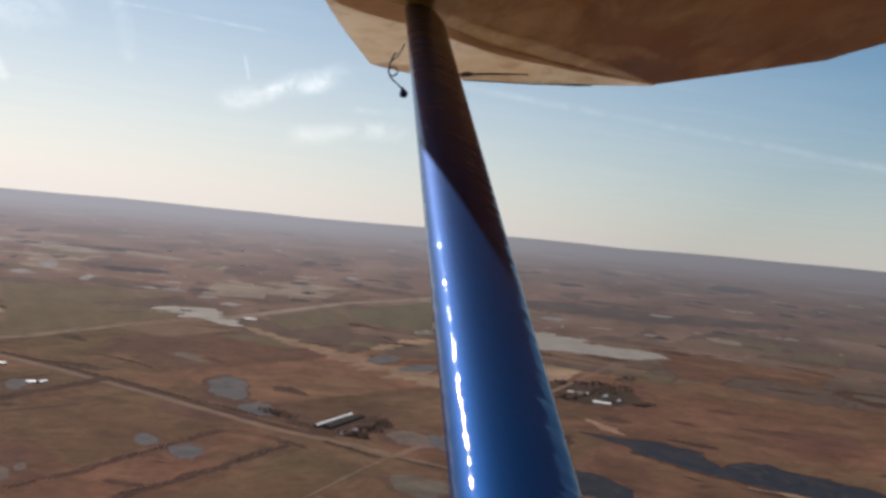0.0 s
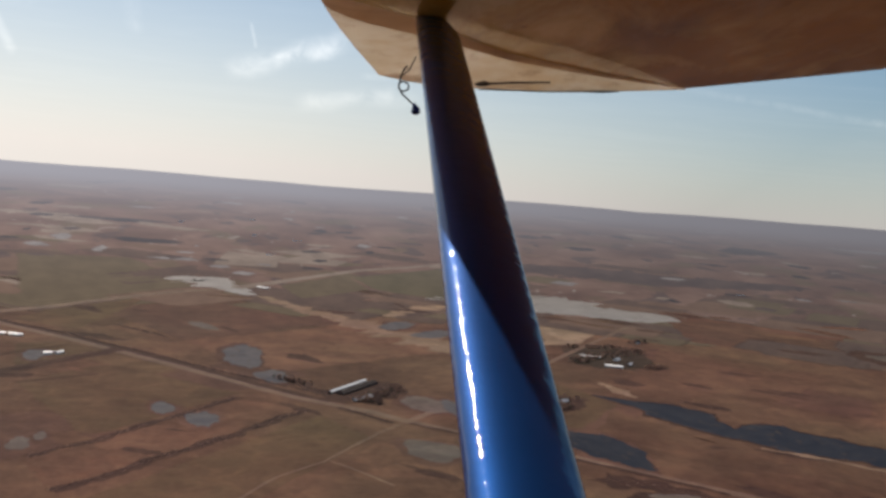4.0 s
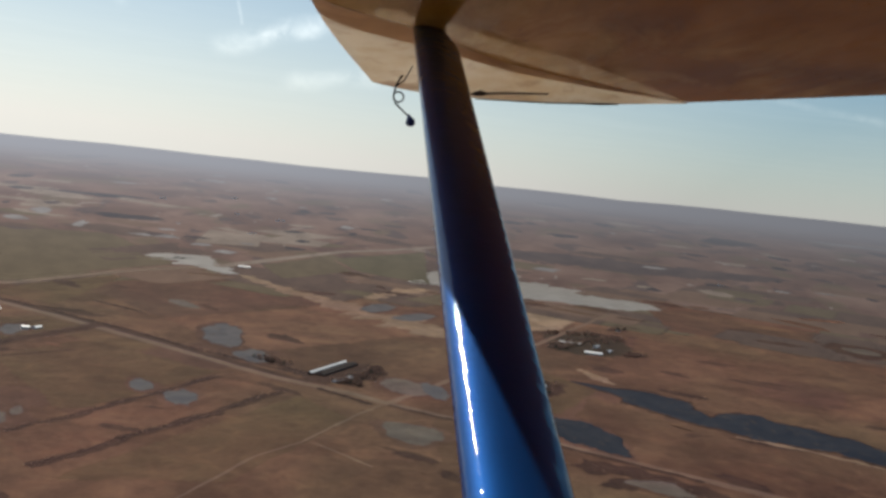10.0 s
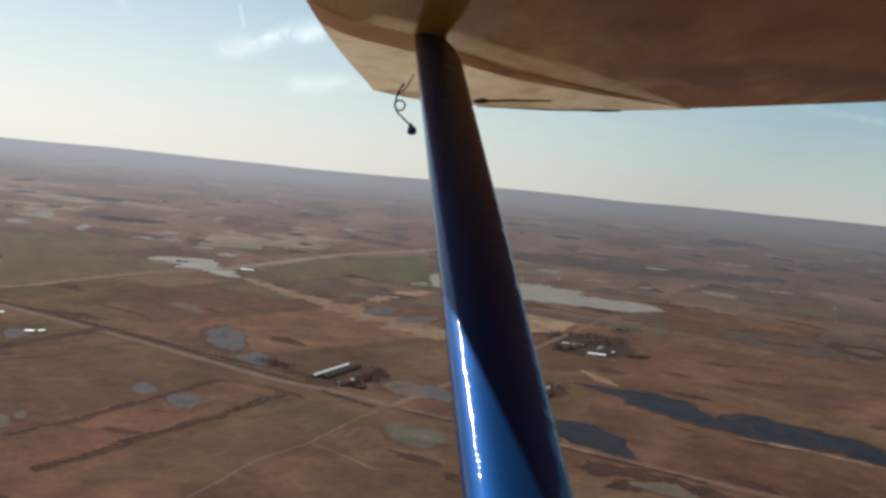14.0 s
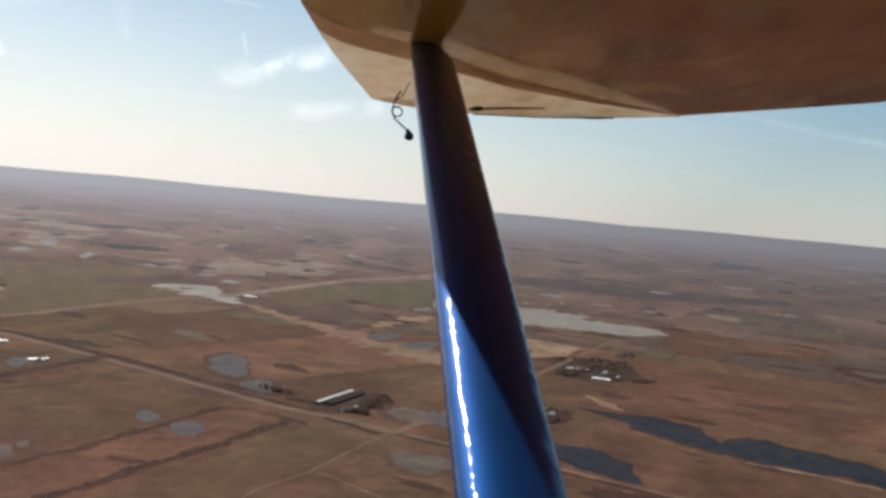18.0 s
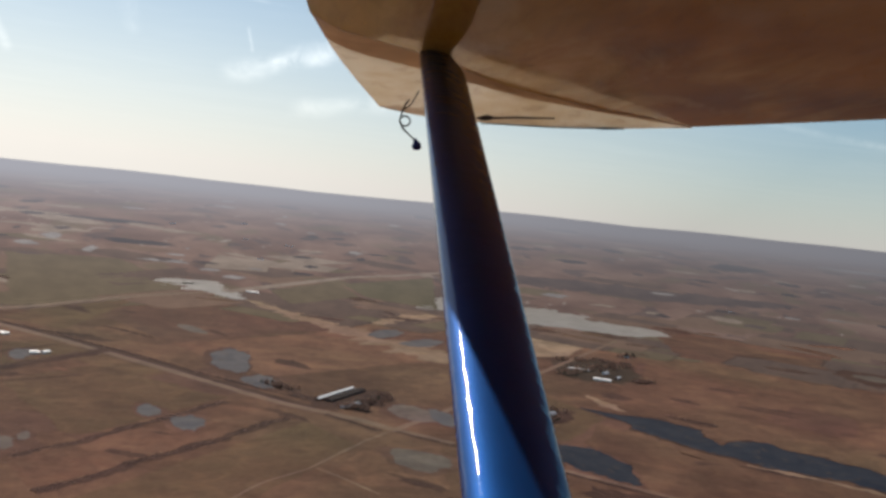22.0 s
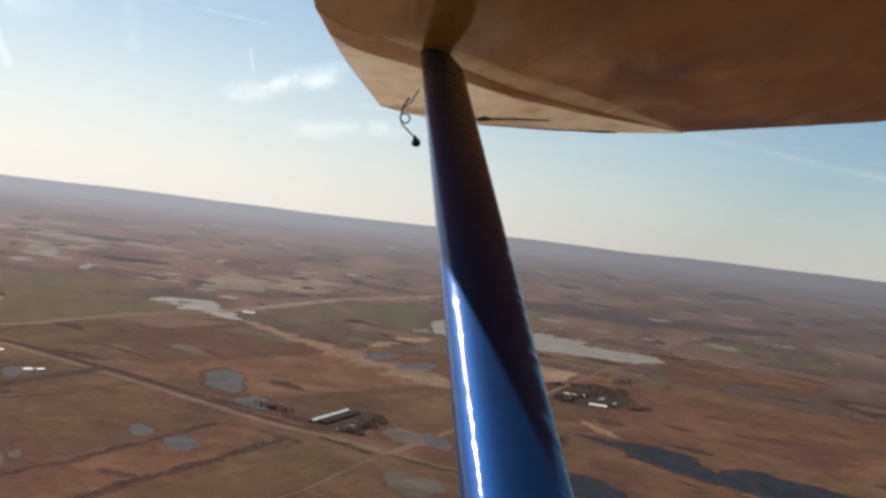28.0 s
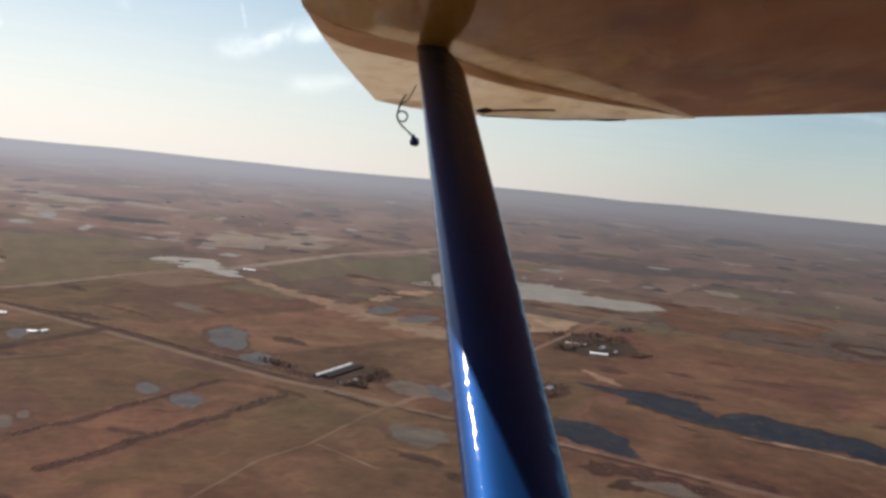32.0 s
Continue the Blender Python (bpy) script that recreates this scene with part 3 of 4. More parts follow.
# fields in the far colours glow with painted-in daylight and haze
quad([(-1889, 4916), (-1317, 5121), (-702, 3948), (-1167, 3060)], M_FAROLIVE, "wide dull green field beyond the far road", 1.2)
quad([(-50, 4819), (569, 5902), (428, 4016), (72, 4306)], M_FARGREEN, "green winter wheat field beside the far road", 2.2)
quad([(-393, 4234), (-84, 4919), (72, 4306), (-249, 3759)], M_FAROLIVE, "dull green field beside the far road", 1.6)
quad([(-1081, 2840), (-1053, 3052), (-819, 3563), (-846, 2700)], M_OLIVE, "dull green field in the fork of the roads", 0.54)
quad([(554, 2380), (644, 2223), (680, 2135), (476, 1805)], M_OLIVE, "dull green field by the lake's head", 0.54)
quad([(53, 1699), (226, 1775), (212, 1489), (-27, 1480)], M_RUST, "reddish-brown field round a mud flat", 0.56)
quad([(652, 2088), (812, 1829), (1024, 1601), (470, 1703)], M_LAND, "bare brown field between lake and road", 0.56)
quad([(-935, 2466), (-803, 2520), (-685, 2434), (-805, 2131)], M_OLIVE, "dull green pasture beside the white houses", 0.56)
quad([(725, 3463), (942, 3321), (815, 3060), (661, 2978)], M_STRAW, "pale straw stubble field by the farm", 0.6)
quad([(-389, 6107), (-69, 5848), (-132, 5450), (-616, 5409)], M_FARSTRAW, "pale stubble field far off", 1.6)
quad([(-922, 6049), (-509, 5736), (-478, 5068), (-849, 4990)], M_FARSTRAW, "pale sandy field far off", 1.65)
quad([(-1203, 4196), (-902, 4940), (-774, 4265), (-1006, 3848)], M_FARSOIL, "bare brown field beyond the far road", 1.3)

# roads
MAIN = [(-2700, 3860), (-1173, 2818), (-1028, 2704), (-817, 2561), (-618, 2409), (-440, 2272), (-244, 2110), (-129, 2022), (-49, 1980), (55, 1925), (129, 1864), (229, 1804), (444, 1668), (552, 1592), (699, 1499), (814, 1424), (1600, 880)]
strip("road", MAIN, 26, M_ROAD, "pale dirt road between hedges", 1.0, "road", 0.08)
strip("verge", [(x + 12, y + 21) for x, y in MAIN[:9]], 34, M_THICKET, "dark weedy verge along the dirt road", 0.8, "verge", 0.4)
strip("road", [(-1600, 2250), (-1144, 3002), (-1074, 3112), (-973, 3344), (-835, 3629), (-694, 3843), (-549, 4008)], 44, M_ROAD, "pale dirt road crossing the plain", 1.0, "road", 0.08)
strip("road", [(-560, 4000), (-449, 4245), (-335, 4515), (-177, 4877), (10, 5306), (307, 5716), (572, 6170), (1100, 7100)], 70, M_FARSTRAW, "far end of a pale dirt road across the plain", 1.7, "road", 0.15)
strip("road", [(129, 1864), (264, 2076), (615, 2663), (773, 2934), (947, 3233), (1160, 3600)], 17, M_ROAD, "narrow farm lane of pale dirt", 1.1, "road", 0.1)
strip("track", [(-210, 1240), (-162, 1351), (-112, 1466), (-40, 1556), (9, 1653), (65, 1762), (118, 1850)], 6, M_ROAD, "faint field track", 1.1, "track", 0.6)
strip("track", [(-30, 1565), (32, 1505), (90, 1440)], 5, M_ROAD, "faint field track", 1.1, "track", 0.6)

# marsh with pale reeds, and its pools
strip("marsh", [(-430, 3790, 40), (-390, 3732, 60), (-255, 3538, 90), (-155, 3381, 110), (-42, 3260, 120), (63, 3108, 150), (161, 2992, 190), (252, 2873, 190), (335, 2780, 150), (450, 2640, 60)], 0, M_STRAW, "winding marsh of pale dead reeds", 0.9, "marsh", 0.7, "structure", 10.0)
strip("marsh", [(120, 3420, 40), (214, 3640, 90), (300, 3760, 110), (390, 3860, 70)], 0, M_STRAW, "bank of pale dead reeds", 0.9, "marsh", 0.7, "structure", 10.0)
POOLS = [
    ((146, 3205), 46, 110, -25, M_GREYWATER, "grey-blue marsh pool among pale reeds", 1.2, 1),
    ((275, 3065), 48, 105, -35, M_GREYWATER, "grey-blue marsh pool among pale reeds", 1.2, 2),
    ((425, 5280), 75, 190, 14, M_FARWATER, "pale shallow pool in a field", 1.2, 3),
    ((-310, 2478), 46, 132, 8, M_GREYWATER, "round grey-blue pond beside a hedge", 1.2, 4),
    ((-201, 2232), 36, 70, 8, M_GREYWATER, "narrow arm of a grey-blue pond", 1.2, 5),
    ((-500, 2922), 92, 26, -56, M_MUD, "long grey pond in a brown field", 1.2, 6),
    ((-1080, 5200), 145, 100, 5, M_FARWATER, "thin pale pool on the plain", 1.2, 8),
    ((-780, 4925), 66, 74, 0, M_FARWATER, "thin pale pool on the plain", 1.2, 9),
    ((-612, 4660), 54, 90, 0, M_FARWATER, "thin pale pool on the plain", 1.2, 7),
    ((-300, 1794), 29, 52, 10, M_GREYWATER, "small dark pond beside a hedge", 1.2, 10),
    ((-396, 1866), 22, 44, 10, M_GREYWATER, "small grey pond in a pasture", 1.2, 20),
    ((177, 2027), 52, 66, 8, M_MUD, "grey mud flat beside the lane", 1.2, 11),
    ((250, 2010), 26, 64, 15, M_GREYWATER, "grey-blue pond beside the lane", 1.3, 12),
    ((162, 1662), 58, 60, 12, M_MUD, "grey mud flat with a dark rim", 1.2, 13),
    ((538, 1745), 62, 112, 26, M_DARKWATER, "dark oval pond in a brown field", 1.2, 14),
    ((600, 1440), 46, 30, -30, M_MUD, "pale muddy pool by dark scrub", 1.3, 15),
    ((2075, 3185), 60, 70, -30, M_MUD, "grey pond ringed with scrub", 1.3, 16),
    ((-580, 1572), 17, 34, 12, M_MUD, "small pale pond in a brown field", 1.3, 17),
    ((-560, 1620), 12, 26, 20, M_MUD, "small pale puddle beside a pond", 1.3, 19),
    ((-829, 2324), 28, 60, 15, M_GREYWATER, "small grey pond by the white houses", 1.3, 18),
]
for at, a, b, turn, mat, label, lift, seed in POOLS:
    blot("pond", at, a, b, turn, mat, label, lift, "pond", 0.5, "", "", seed, 2.8)
    if mat is M_FARWATER:
        continue
    blot("pond_rim", at, a * 1.12 + 8, b * 1.12 + 8, turn, M_PLOUGH, "dark damp rim of a pond", lift - 0.4, "shore", 0.6, "structure", "", seed + 0.03, 2.8)

# the lakes
strip("lake", [(-894, 4147, 50), (-852, 4225, 190), (-742, 4240, 320), (-661, 4070, 210), (-583, 3984, 150), (-457, 3789, 50)], 0, M_PALEWATER, "pale grey lake beside the far road", 1.5, "lake", 0.4, "", 15.0)
strip("lake", [(580, 4720, 120), (640, 4520, 480), (720, 4330, 880), (830, 4230, 860), (930, 4180, 780), (1048, 4050, 480), (1177, 4010, 415), (1308, 3985, 415), (1408, 4030, 350), (1470, 4100, 100)], 0, M_PALEWATER, "long pale grey lake on the plain", 2.0, "lake", 0.16, "", 15.0)
LONG = [(640, 2236, 8), (659, 2220, 14), (696, 2190, 38), (734, 2161, 66), (792, 2112, 160), (835, 2050, 180), (856, 1985, 125), (888, 1925, 100), (935, 1915, 165), (1002, 1912, 240), (1046, 1872, 200), (1101, 1840, 185), (1151, 1800, 175), (1196, 1739, 130), (1330, 1600, 130), (1500, 1460, 130)]
strip("lake", LONG, 0, M_DARKWATER, "long dark blue lake with a ragged shore", 1.2, "lake", 0.2, "", 12.0)
strip("shore", [(x - 4, y + 3, w * 1.08 + 16) for x, y, w in LONG], 0, M_THICKET, "dark reedy shore of a long lake", 0.8, "shore", 0.3, "structure", 14.0)
strip("shore", [(x - w * 0.3 - 24, y - w * 0.34 - 26, 20) for x, y, w in LONG[9:]], 0, M_STRAW, "pale dead reeds along a lake shore", 1.0, "shore", 0.9, "structure", 10.0)
for at, a, b, turn, seed in (((530, 1524), 64, 26, -10, 21), ((650, 1440), 80, 22, -35, 22), ((935, 2190), 62, 20, -30, 23), ((960, 1760), 60, 12, -25, 24), ((2060, 3190), 130, 130, -30, 25), ((800, 2420), 50, 30, -30, 26), ((1010, 2440), 40, 16, -40, 27)):
    blot("scrub_patch", at, a, b, turn, M_THICKET, "patch of dark brown scrub", 0.9, "scrub", 0.6, "stuff", "", seed)
strip("far_marsh", [(950, 6350, 500), (1210, 6390, 900), (1630, 6420, 1150), (2150, 6245, 1300), (2650, 6280, 880), (3100, 6380, 560), (3500, 6500, 200)], 0, M_FARSCRUB, "dark purplish band of scrub far off on the plain", 4.5, "scrub", 0.3, "stuff", 60.0)
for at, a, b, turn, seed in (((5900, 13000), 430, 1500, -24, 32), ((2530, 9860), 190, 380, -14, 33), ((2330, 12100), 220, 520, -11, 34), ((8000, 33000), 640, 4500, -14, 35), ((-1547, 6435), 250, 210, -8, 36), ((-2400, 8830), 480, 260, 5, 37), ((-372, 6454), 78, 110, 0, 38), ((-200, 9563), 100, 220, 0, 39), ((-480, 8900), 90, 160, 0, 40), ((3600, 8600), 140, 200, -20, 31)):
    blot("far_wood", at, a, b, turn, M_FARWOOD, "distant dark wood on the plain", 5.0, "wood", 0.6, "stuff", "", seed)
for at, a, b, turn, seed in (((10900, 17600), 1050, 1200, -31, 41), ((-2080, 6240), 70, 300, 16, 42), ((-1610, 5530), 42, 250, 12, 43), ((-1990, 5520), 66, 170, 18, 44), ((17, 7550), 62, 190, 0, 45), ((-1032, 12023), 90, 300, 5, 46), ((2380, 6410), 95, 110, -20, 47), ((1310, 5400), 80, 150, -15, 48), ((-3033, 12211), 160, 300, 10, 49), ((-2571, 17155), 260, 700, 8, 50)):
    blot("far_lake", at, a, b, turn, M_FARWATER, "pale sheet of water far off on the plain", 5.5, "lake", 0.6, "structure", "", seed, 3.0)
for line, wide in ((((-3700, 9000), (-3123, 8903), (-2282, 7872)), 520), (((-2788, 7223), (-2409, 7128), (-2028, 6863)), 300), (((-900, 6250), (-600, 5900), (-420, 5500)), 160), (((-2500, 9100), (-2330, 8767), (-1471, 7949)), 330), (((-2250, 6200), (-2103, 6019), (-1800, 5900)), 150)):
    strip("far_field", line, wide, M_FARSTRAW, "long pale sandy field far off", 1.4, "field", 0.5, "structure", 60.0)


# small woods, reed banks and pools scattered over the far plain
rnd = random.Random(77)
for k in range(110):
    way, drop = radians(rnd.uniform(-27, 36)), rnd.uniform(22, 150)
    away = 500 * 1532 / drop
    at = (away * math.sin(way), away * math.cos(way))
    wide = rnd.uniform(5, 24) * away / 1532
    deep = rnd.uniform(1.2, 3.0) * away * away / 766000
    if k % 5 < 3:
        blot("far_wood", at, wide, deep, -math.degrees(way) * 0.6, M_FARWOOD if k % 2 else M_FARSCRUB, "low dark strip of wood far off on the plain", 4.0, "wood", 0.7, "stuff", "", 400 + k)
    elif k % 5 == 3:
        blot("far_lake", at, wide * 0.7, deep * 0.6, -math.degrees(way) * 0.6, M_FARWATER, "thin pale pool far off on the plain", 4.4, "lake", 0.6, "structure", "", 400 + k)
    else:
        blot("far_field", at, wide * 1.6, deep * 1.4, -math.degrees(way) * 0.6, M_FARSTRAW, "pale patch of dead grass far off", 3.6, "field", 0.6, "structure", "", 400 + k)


# loose scrub and bare patches
rnd = random.Random(23)
for k in range(90):
    y = rnd.uniform(1150, 4300)
    at = (y * rnd.uniform(-0.5, 0.9), y)
    size = rnd.uniform(14, 60) * (0.6 + y / 3000)
    if rnd.random() < 0.7:
        blot("scrub_patch", at, size, size * rnd.uniform(0.2, 0.5), rnd.gauss(-30, 20), M_THICKET, "low patch of dark dead scrub", 0.7, "scrub", 0.8, "stuff", "", k + 50, 5.0)
    else:
        blot("bare_patch", at, size * 1.4, size * rnd.uniform(0.3, 0.7), rnd.gauss(-20, 25), M_RUST if k % 3 else M_LAND, "patch of pale dead grass", 0.6, "grass", 0.4, "stuff", "", k + 50, 5.0)


# ---- the aeroplane: wing, strut and fittings ----
plane = thing("aeroplane", (0, 0, HIGH), "cream high-wing light aeroplane with a glossy blue strut", "aeroplane")


def skin(x, y):
    """Height of the inner panel's underside above the plane's datum."""
    return 0.5934 - 0.036 * x - 0.027 * y


CUTS = [0.0, 0.004, 0.02, 0.05, 0.1, 0.18, 0.28, 0.4, 0.52, 0.64, 0.76, 0.88, 0.96, 1.0]


def along(points, s):
    """The point at share s of a smooth line through points given with their shares."""
    for (s0, *a), (s1, *b) in zip(points, points[1:]):
        if s <= s1:
            k = (s - s0) / (s1 - s0)
            return Vector(a).lerp(Vector(b), k)
    return Vector(points[-1][1:])


JOINT = [(0.0, -0.232, 2.40), (0.25, 0.13, 2.60), (0.5, 0.47, 2.965), (0.75, 0.87, 3.12), (1.0, 1.284, 3.2)]
EDGE = [(0.0, 0.01, 3.02, 0.374), (0.16, 0.178, 3.085, 0.364), (0.34, 0.41, 3.11, 0.368), (0.56, 0.70, 3.125, 0.386), (0.76, 0.96, 3.15, 0.413), (1.0, 1.292, 3.215, 0.458)]


def joint(s):
    """The slanting joint between the flat inner panel and the drooped wing tip."""
    x, y = along([(a, b, c, 0.0) for a, b, c in JOINT], s).xy
    return (x, y, skin(x, y))


def shell(rows, thin, name, mat, label):
    """A hollow wing panel from rows of its underside, with leading edge, top skin and end ribs."""
    bm = bmesh.new()
    skins = []
    for row, q in zip(rows, thin):
        low, top = [], []
        for s, (x, y, z) in zip(CUTS, row):
            nose = 0.035 * q * max(0.0, 1 - s / 0.1) ** 2.2
            low.append(bm.verts.new((x, y, z + nose)))
            top.append(bm.verts.new((x, y, z + max(nose, 0.075 * q * (1 - s)) + 0.24 * q * math.sqrt(s) * (1 - s) ** 0.9 + 0.006)))
        skins.append((low, top))
    for (la, ta), (lb, tb) in zip(skins, skins[1:]):
        for k in range(len(CUTS) - 1):
            bm.faces.new((la[k], lb[k], lb[k + 1], la[k + 1]))
            bm.faces.new((ta[k], ta[k + 1], tb[k + 1], tb[k]))
        bm.faces.new((la[0], ta[0], tb[0], lb[0]))
        bm.faces.new((la[-1], lb[-1], tb[-1], ta[-1]))
    for low, top in (skins[0], skins[-1]):
        for k in range(len(CUTS) - 1):
            bm.faces.new((low[k], low[k + 1], top[k + 1], top[k]))
    bmesh.ops.recalc_face_normals(bm, faces=bm.faces)
    ob = part(name, bm, mat, plane, label, True)
    ob.modifiers.new("edges", "EDGE_SPLIT").split_angle = radians(28)
    return ob


def build_wing():
    inner = []
    for y in (-0.9, 0.4, 1.2, 1.8, 2.1, 2.3):
        te = 1.70 if y < 2.2 else 1.67
        inner.append([(-0.235 + (te + 0.235) * s, y, skin(-0.235 + (te + 0.235) * s, y)) for s in CUTS])
    inner.append([(-0.234 + 1.894 * s, 2.36 + 0.06 * s, skin(-0.234 + 1.894 * s, 2.39)) for s in CUTS])
    for q in (0.3, 0.6, 0.85, 1.0):
        row = []
        for s in CUTS:
            a, b = Vector(inner[6][CUTS.index(s)]), Vector(joint(s))
            p = a.lerp(b, q)
            row.append((p.x, p.y, skin(p.x, p.y)))
        inner.append(row)
    wing = shell(inner, [1.0] * 7 + [0.97, 0.93, 0.9, 0.88], "wing_panel", M_WING, "glossy orange-tan wing underside with brown stains")
    tip = []
    for q in (0.004, 0.1, 0.2, 0.3, 0.4, 0.55, 0.7, 0.82, 0.92, 1.0):
        row = []
        for s in CUTS:
            a, b = Vector(joint(s)), along(EDGE, s)
            p = a.lerp(b, q)
            p.x -= 0.035 * math.sin(math.pi * q) * max(0.0, 1 - s / 0.3)       # the rounded fore corner
            row.append((p.x, p.y, a.z + (b.z - a.z) * q ** 1.35))
        tip.append(row)
    thin = [0.86, 0.82, 0.76, 0.7, 0.62, 0.5, 0.38, 0.28, 0.18, 0.06]
    shell(tip[:4], thin[:4], "tip_band", M_BAND, "brown band between wing panel and tip")
    shell(tip[3:], thin[3:], "wing_tip", M_TIP, "drooped wing tip, reflected sky painted as cream, with brown streaks")
    # the cover strip on the joint, and rows of rivets along the ribs
    strip_pts = [Vector(joint(0.06 + 0.92 * k / 20)) for k in range(21)]
    bm = bmesh.new()
    rows = []
    for p in strip_pts:
        rows.append([bm.verts.new(p + Vector((0, d, h))) for d, h in ((-0.005, 0.002), (-0.004, -0.0008), (0.0, -0.001), (0.004, -0.0008), (0.005, 0.002))])
    for ra, rb in zip(rows, rows[1:]):
        for k in range(4):
            bm.faces.new((ra[k], rb[k], rb[k + 1], ra[k + 1]))
    bmesh.ops.recalc_face_normals(bm, faces=bm.faces)
    part("joint_strip", bm, M_STRIP, wing, "pale metal strip over the wing joint")
    bm = bmesh.new()
    for y in (1.15, 1.55, 1.95, 2.3):
        for k in range(46):
            s = 0.05 + 0.92 * k / 45
            x = -0.235 + 1.9 * s
            c = Vector((x, y, skin(x, y)))
            ring = [bm.verts.new(c + Vector((0.0032 * math.cos(a), 0.0032 * math.sin(a), 0.001))) for a in (0, 1.257, 2.513, 3.77, 5.027)]
            peak = bm.verts.new(c - Vector((0, 0, 0.0022)))
            for i in range(5):
                bm.faces.new((ring[i], ring[(i + 1) % 5], peak))
    bmesh.ops.recalc_face_normals(bm, faces=bm.faces)
    tagged(part("rivets", bm, M_WING, wing), kind="stuff")
    return wing


wing = build_wing()
FOOT, HEAD = Vector((0.2004, 0.0065, -0.6426)), Vector((0.186, 2.575, 0.505))
HALF, THICK, TWIST = 0.0702, 0.036, radians(6.1)      # the strut's section


def tube(points, radius, sides=10):
    """A round bar bent along a line."""
    bm = bmesh.new()
    pts = [Vector(p) for p in points]
    rings = []
    for i, p in enumerate(pts):
        d = (pts[min(i + 1, len(pts) - 1)] - pts[max(i - 1, 0)]).normalized()
        a = d.orthogonal().normalized() if not rings else (prev - d * prev.dot(d)).normalized()
        prev = a
        b = d.cross(a)
        r = radius[i] if isinstance(radius, (list, tuple)) else radius
        rings.append([bm.verts.new(p + (a * math.cos(2 * math.pi * k / sides) + b * math.sin(2 * math.pi * k / sides)) * r) for k in range(sides)])
    for ra, rb in zip(rings, rings[1:]):
        for k in range(sides):
            bm.faces.new((ra[k], ra[(k + 1) % sides], rb[(k + 1) % sides], rb[k]))
    bm.faces.new(rings[0][::-1])
    bm.faces.new(rings[-1])
    return bm


def build_strut():
    along = (HEAD - FOOT).normalized()
    chord = (Vector((1, 0, 0)) - along * along.x).normalized()
    side = along.cross(chord)
    chord, side = chord * math.cos(TWIST) + side * math.sin(TWIST), side * math.cos(TWIST) - chord * math.sin(TWIST)
    n = 56
    outline = []
    for k in range(n):
        a = 2 * math.pi * k / n
        x = math.cos(a)
        s = (1 - x) / 2
        t = math.copysign(THICK * abs(math.sin(a)) ** 0.92, math.sin(a)) * (1.0 - 0.5 * s ** 2)
        outline.append((-HALF * x, t))
    bm = bmesh.new()
    rings = []
    steps = 24
    for i in range(steps + 1):
        row = []
        for cx, cy in outline:
            cut = 0.17 * max(0.0, cx / HALF - 0.1)          # the head is cut off at a slant behind
            p = FOOT + along * ((HEAD - FOOT).length - cut) * (i / steps)
            row.append(bm.verts.new(p + chord * cx + side * cy))
        rings.append(row)
    for ra, rb in zip(rings, rings[1:]):
        for k in range(n):
            bm.faces.new((ra[k], ra[(k + 1) % n], rb[(k + 1) % n], rb[k]))
    bm.faces.new(rings[0][::-1])
    bm.faces.new(rings[-1])
    bmesh.ops.recalc_face_normals(bm, faces=bm.faces)
    strut = part("strut", bm, M_BLUE, plane, "glossy blue streamlined wing strut", True)
    s = strut.modifiers.new("edges", "EDGE_SPLIT")
    s.split_angle = radians(50)
    fit = HEAD - along * 0.03
    part("fitting", tube([fit, fit + Vector((0.0, 0.045, 0.05))], [0.024, 0.02], 12), M_DARK, strut, "dark metal fitting at the strut's head")
    bolt = HEAD + Vector((0.0, 0.01, 0.0))
    part("bolt", tube([bolt - Vector((0.035, 0, 0)), bolt + Vector((0.035, 0, 0))], 0.009, 8), M_STEEL, strut)


build_strut()


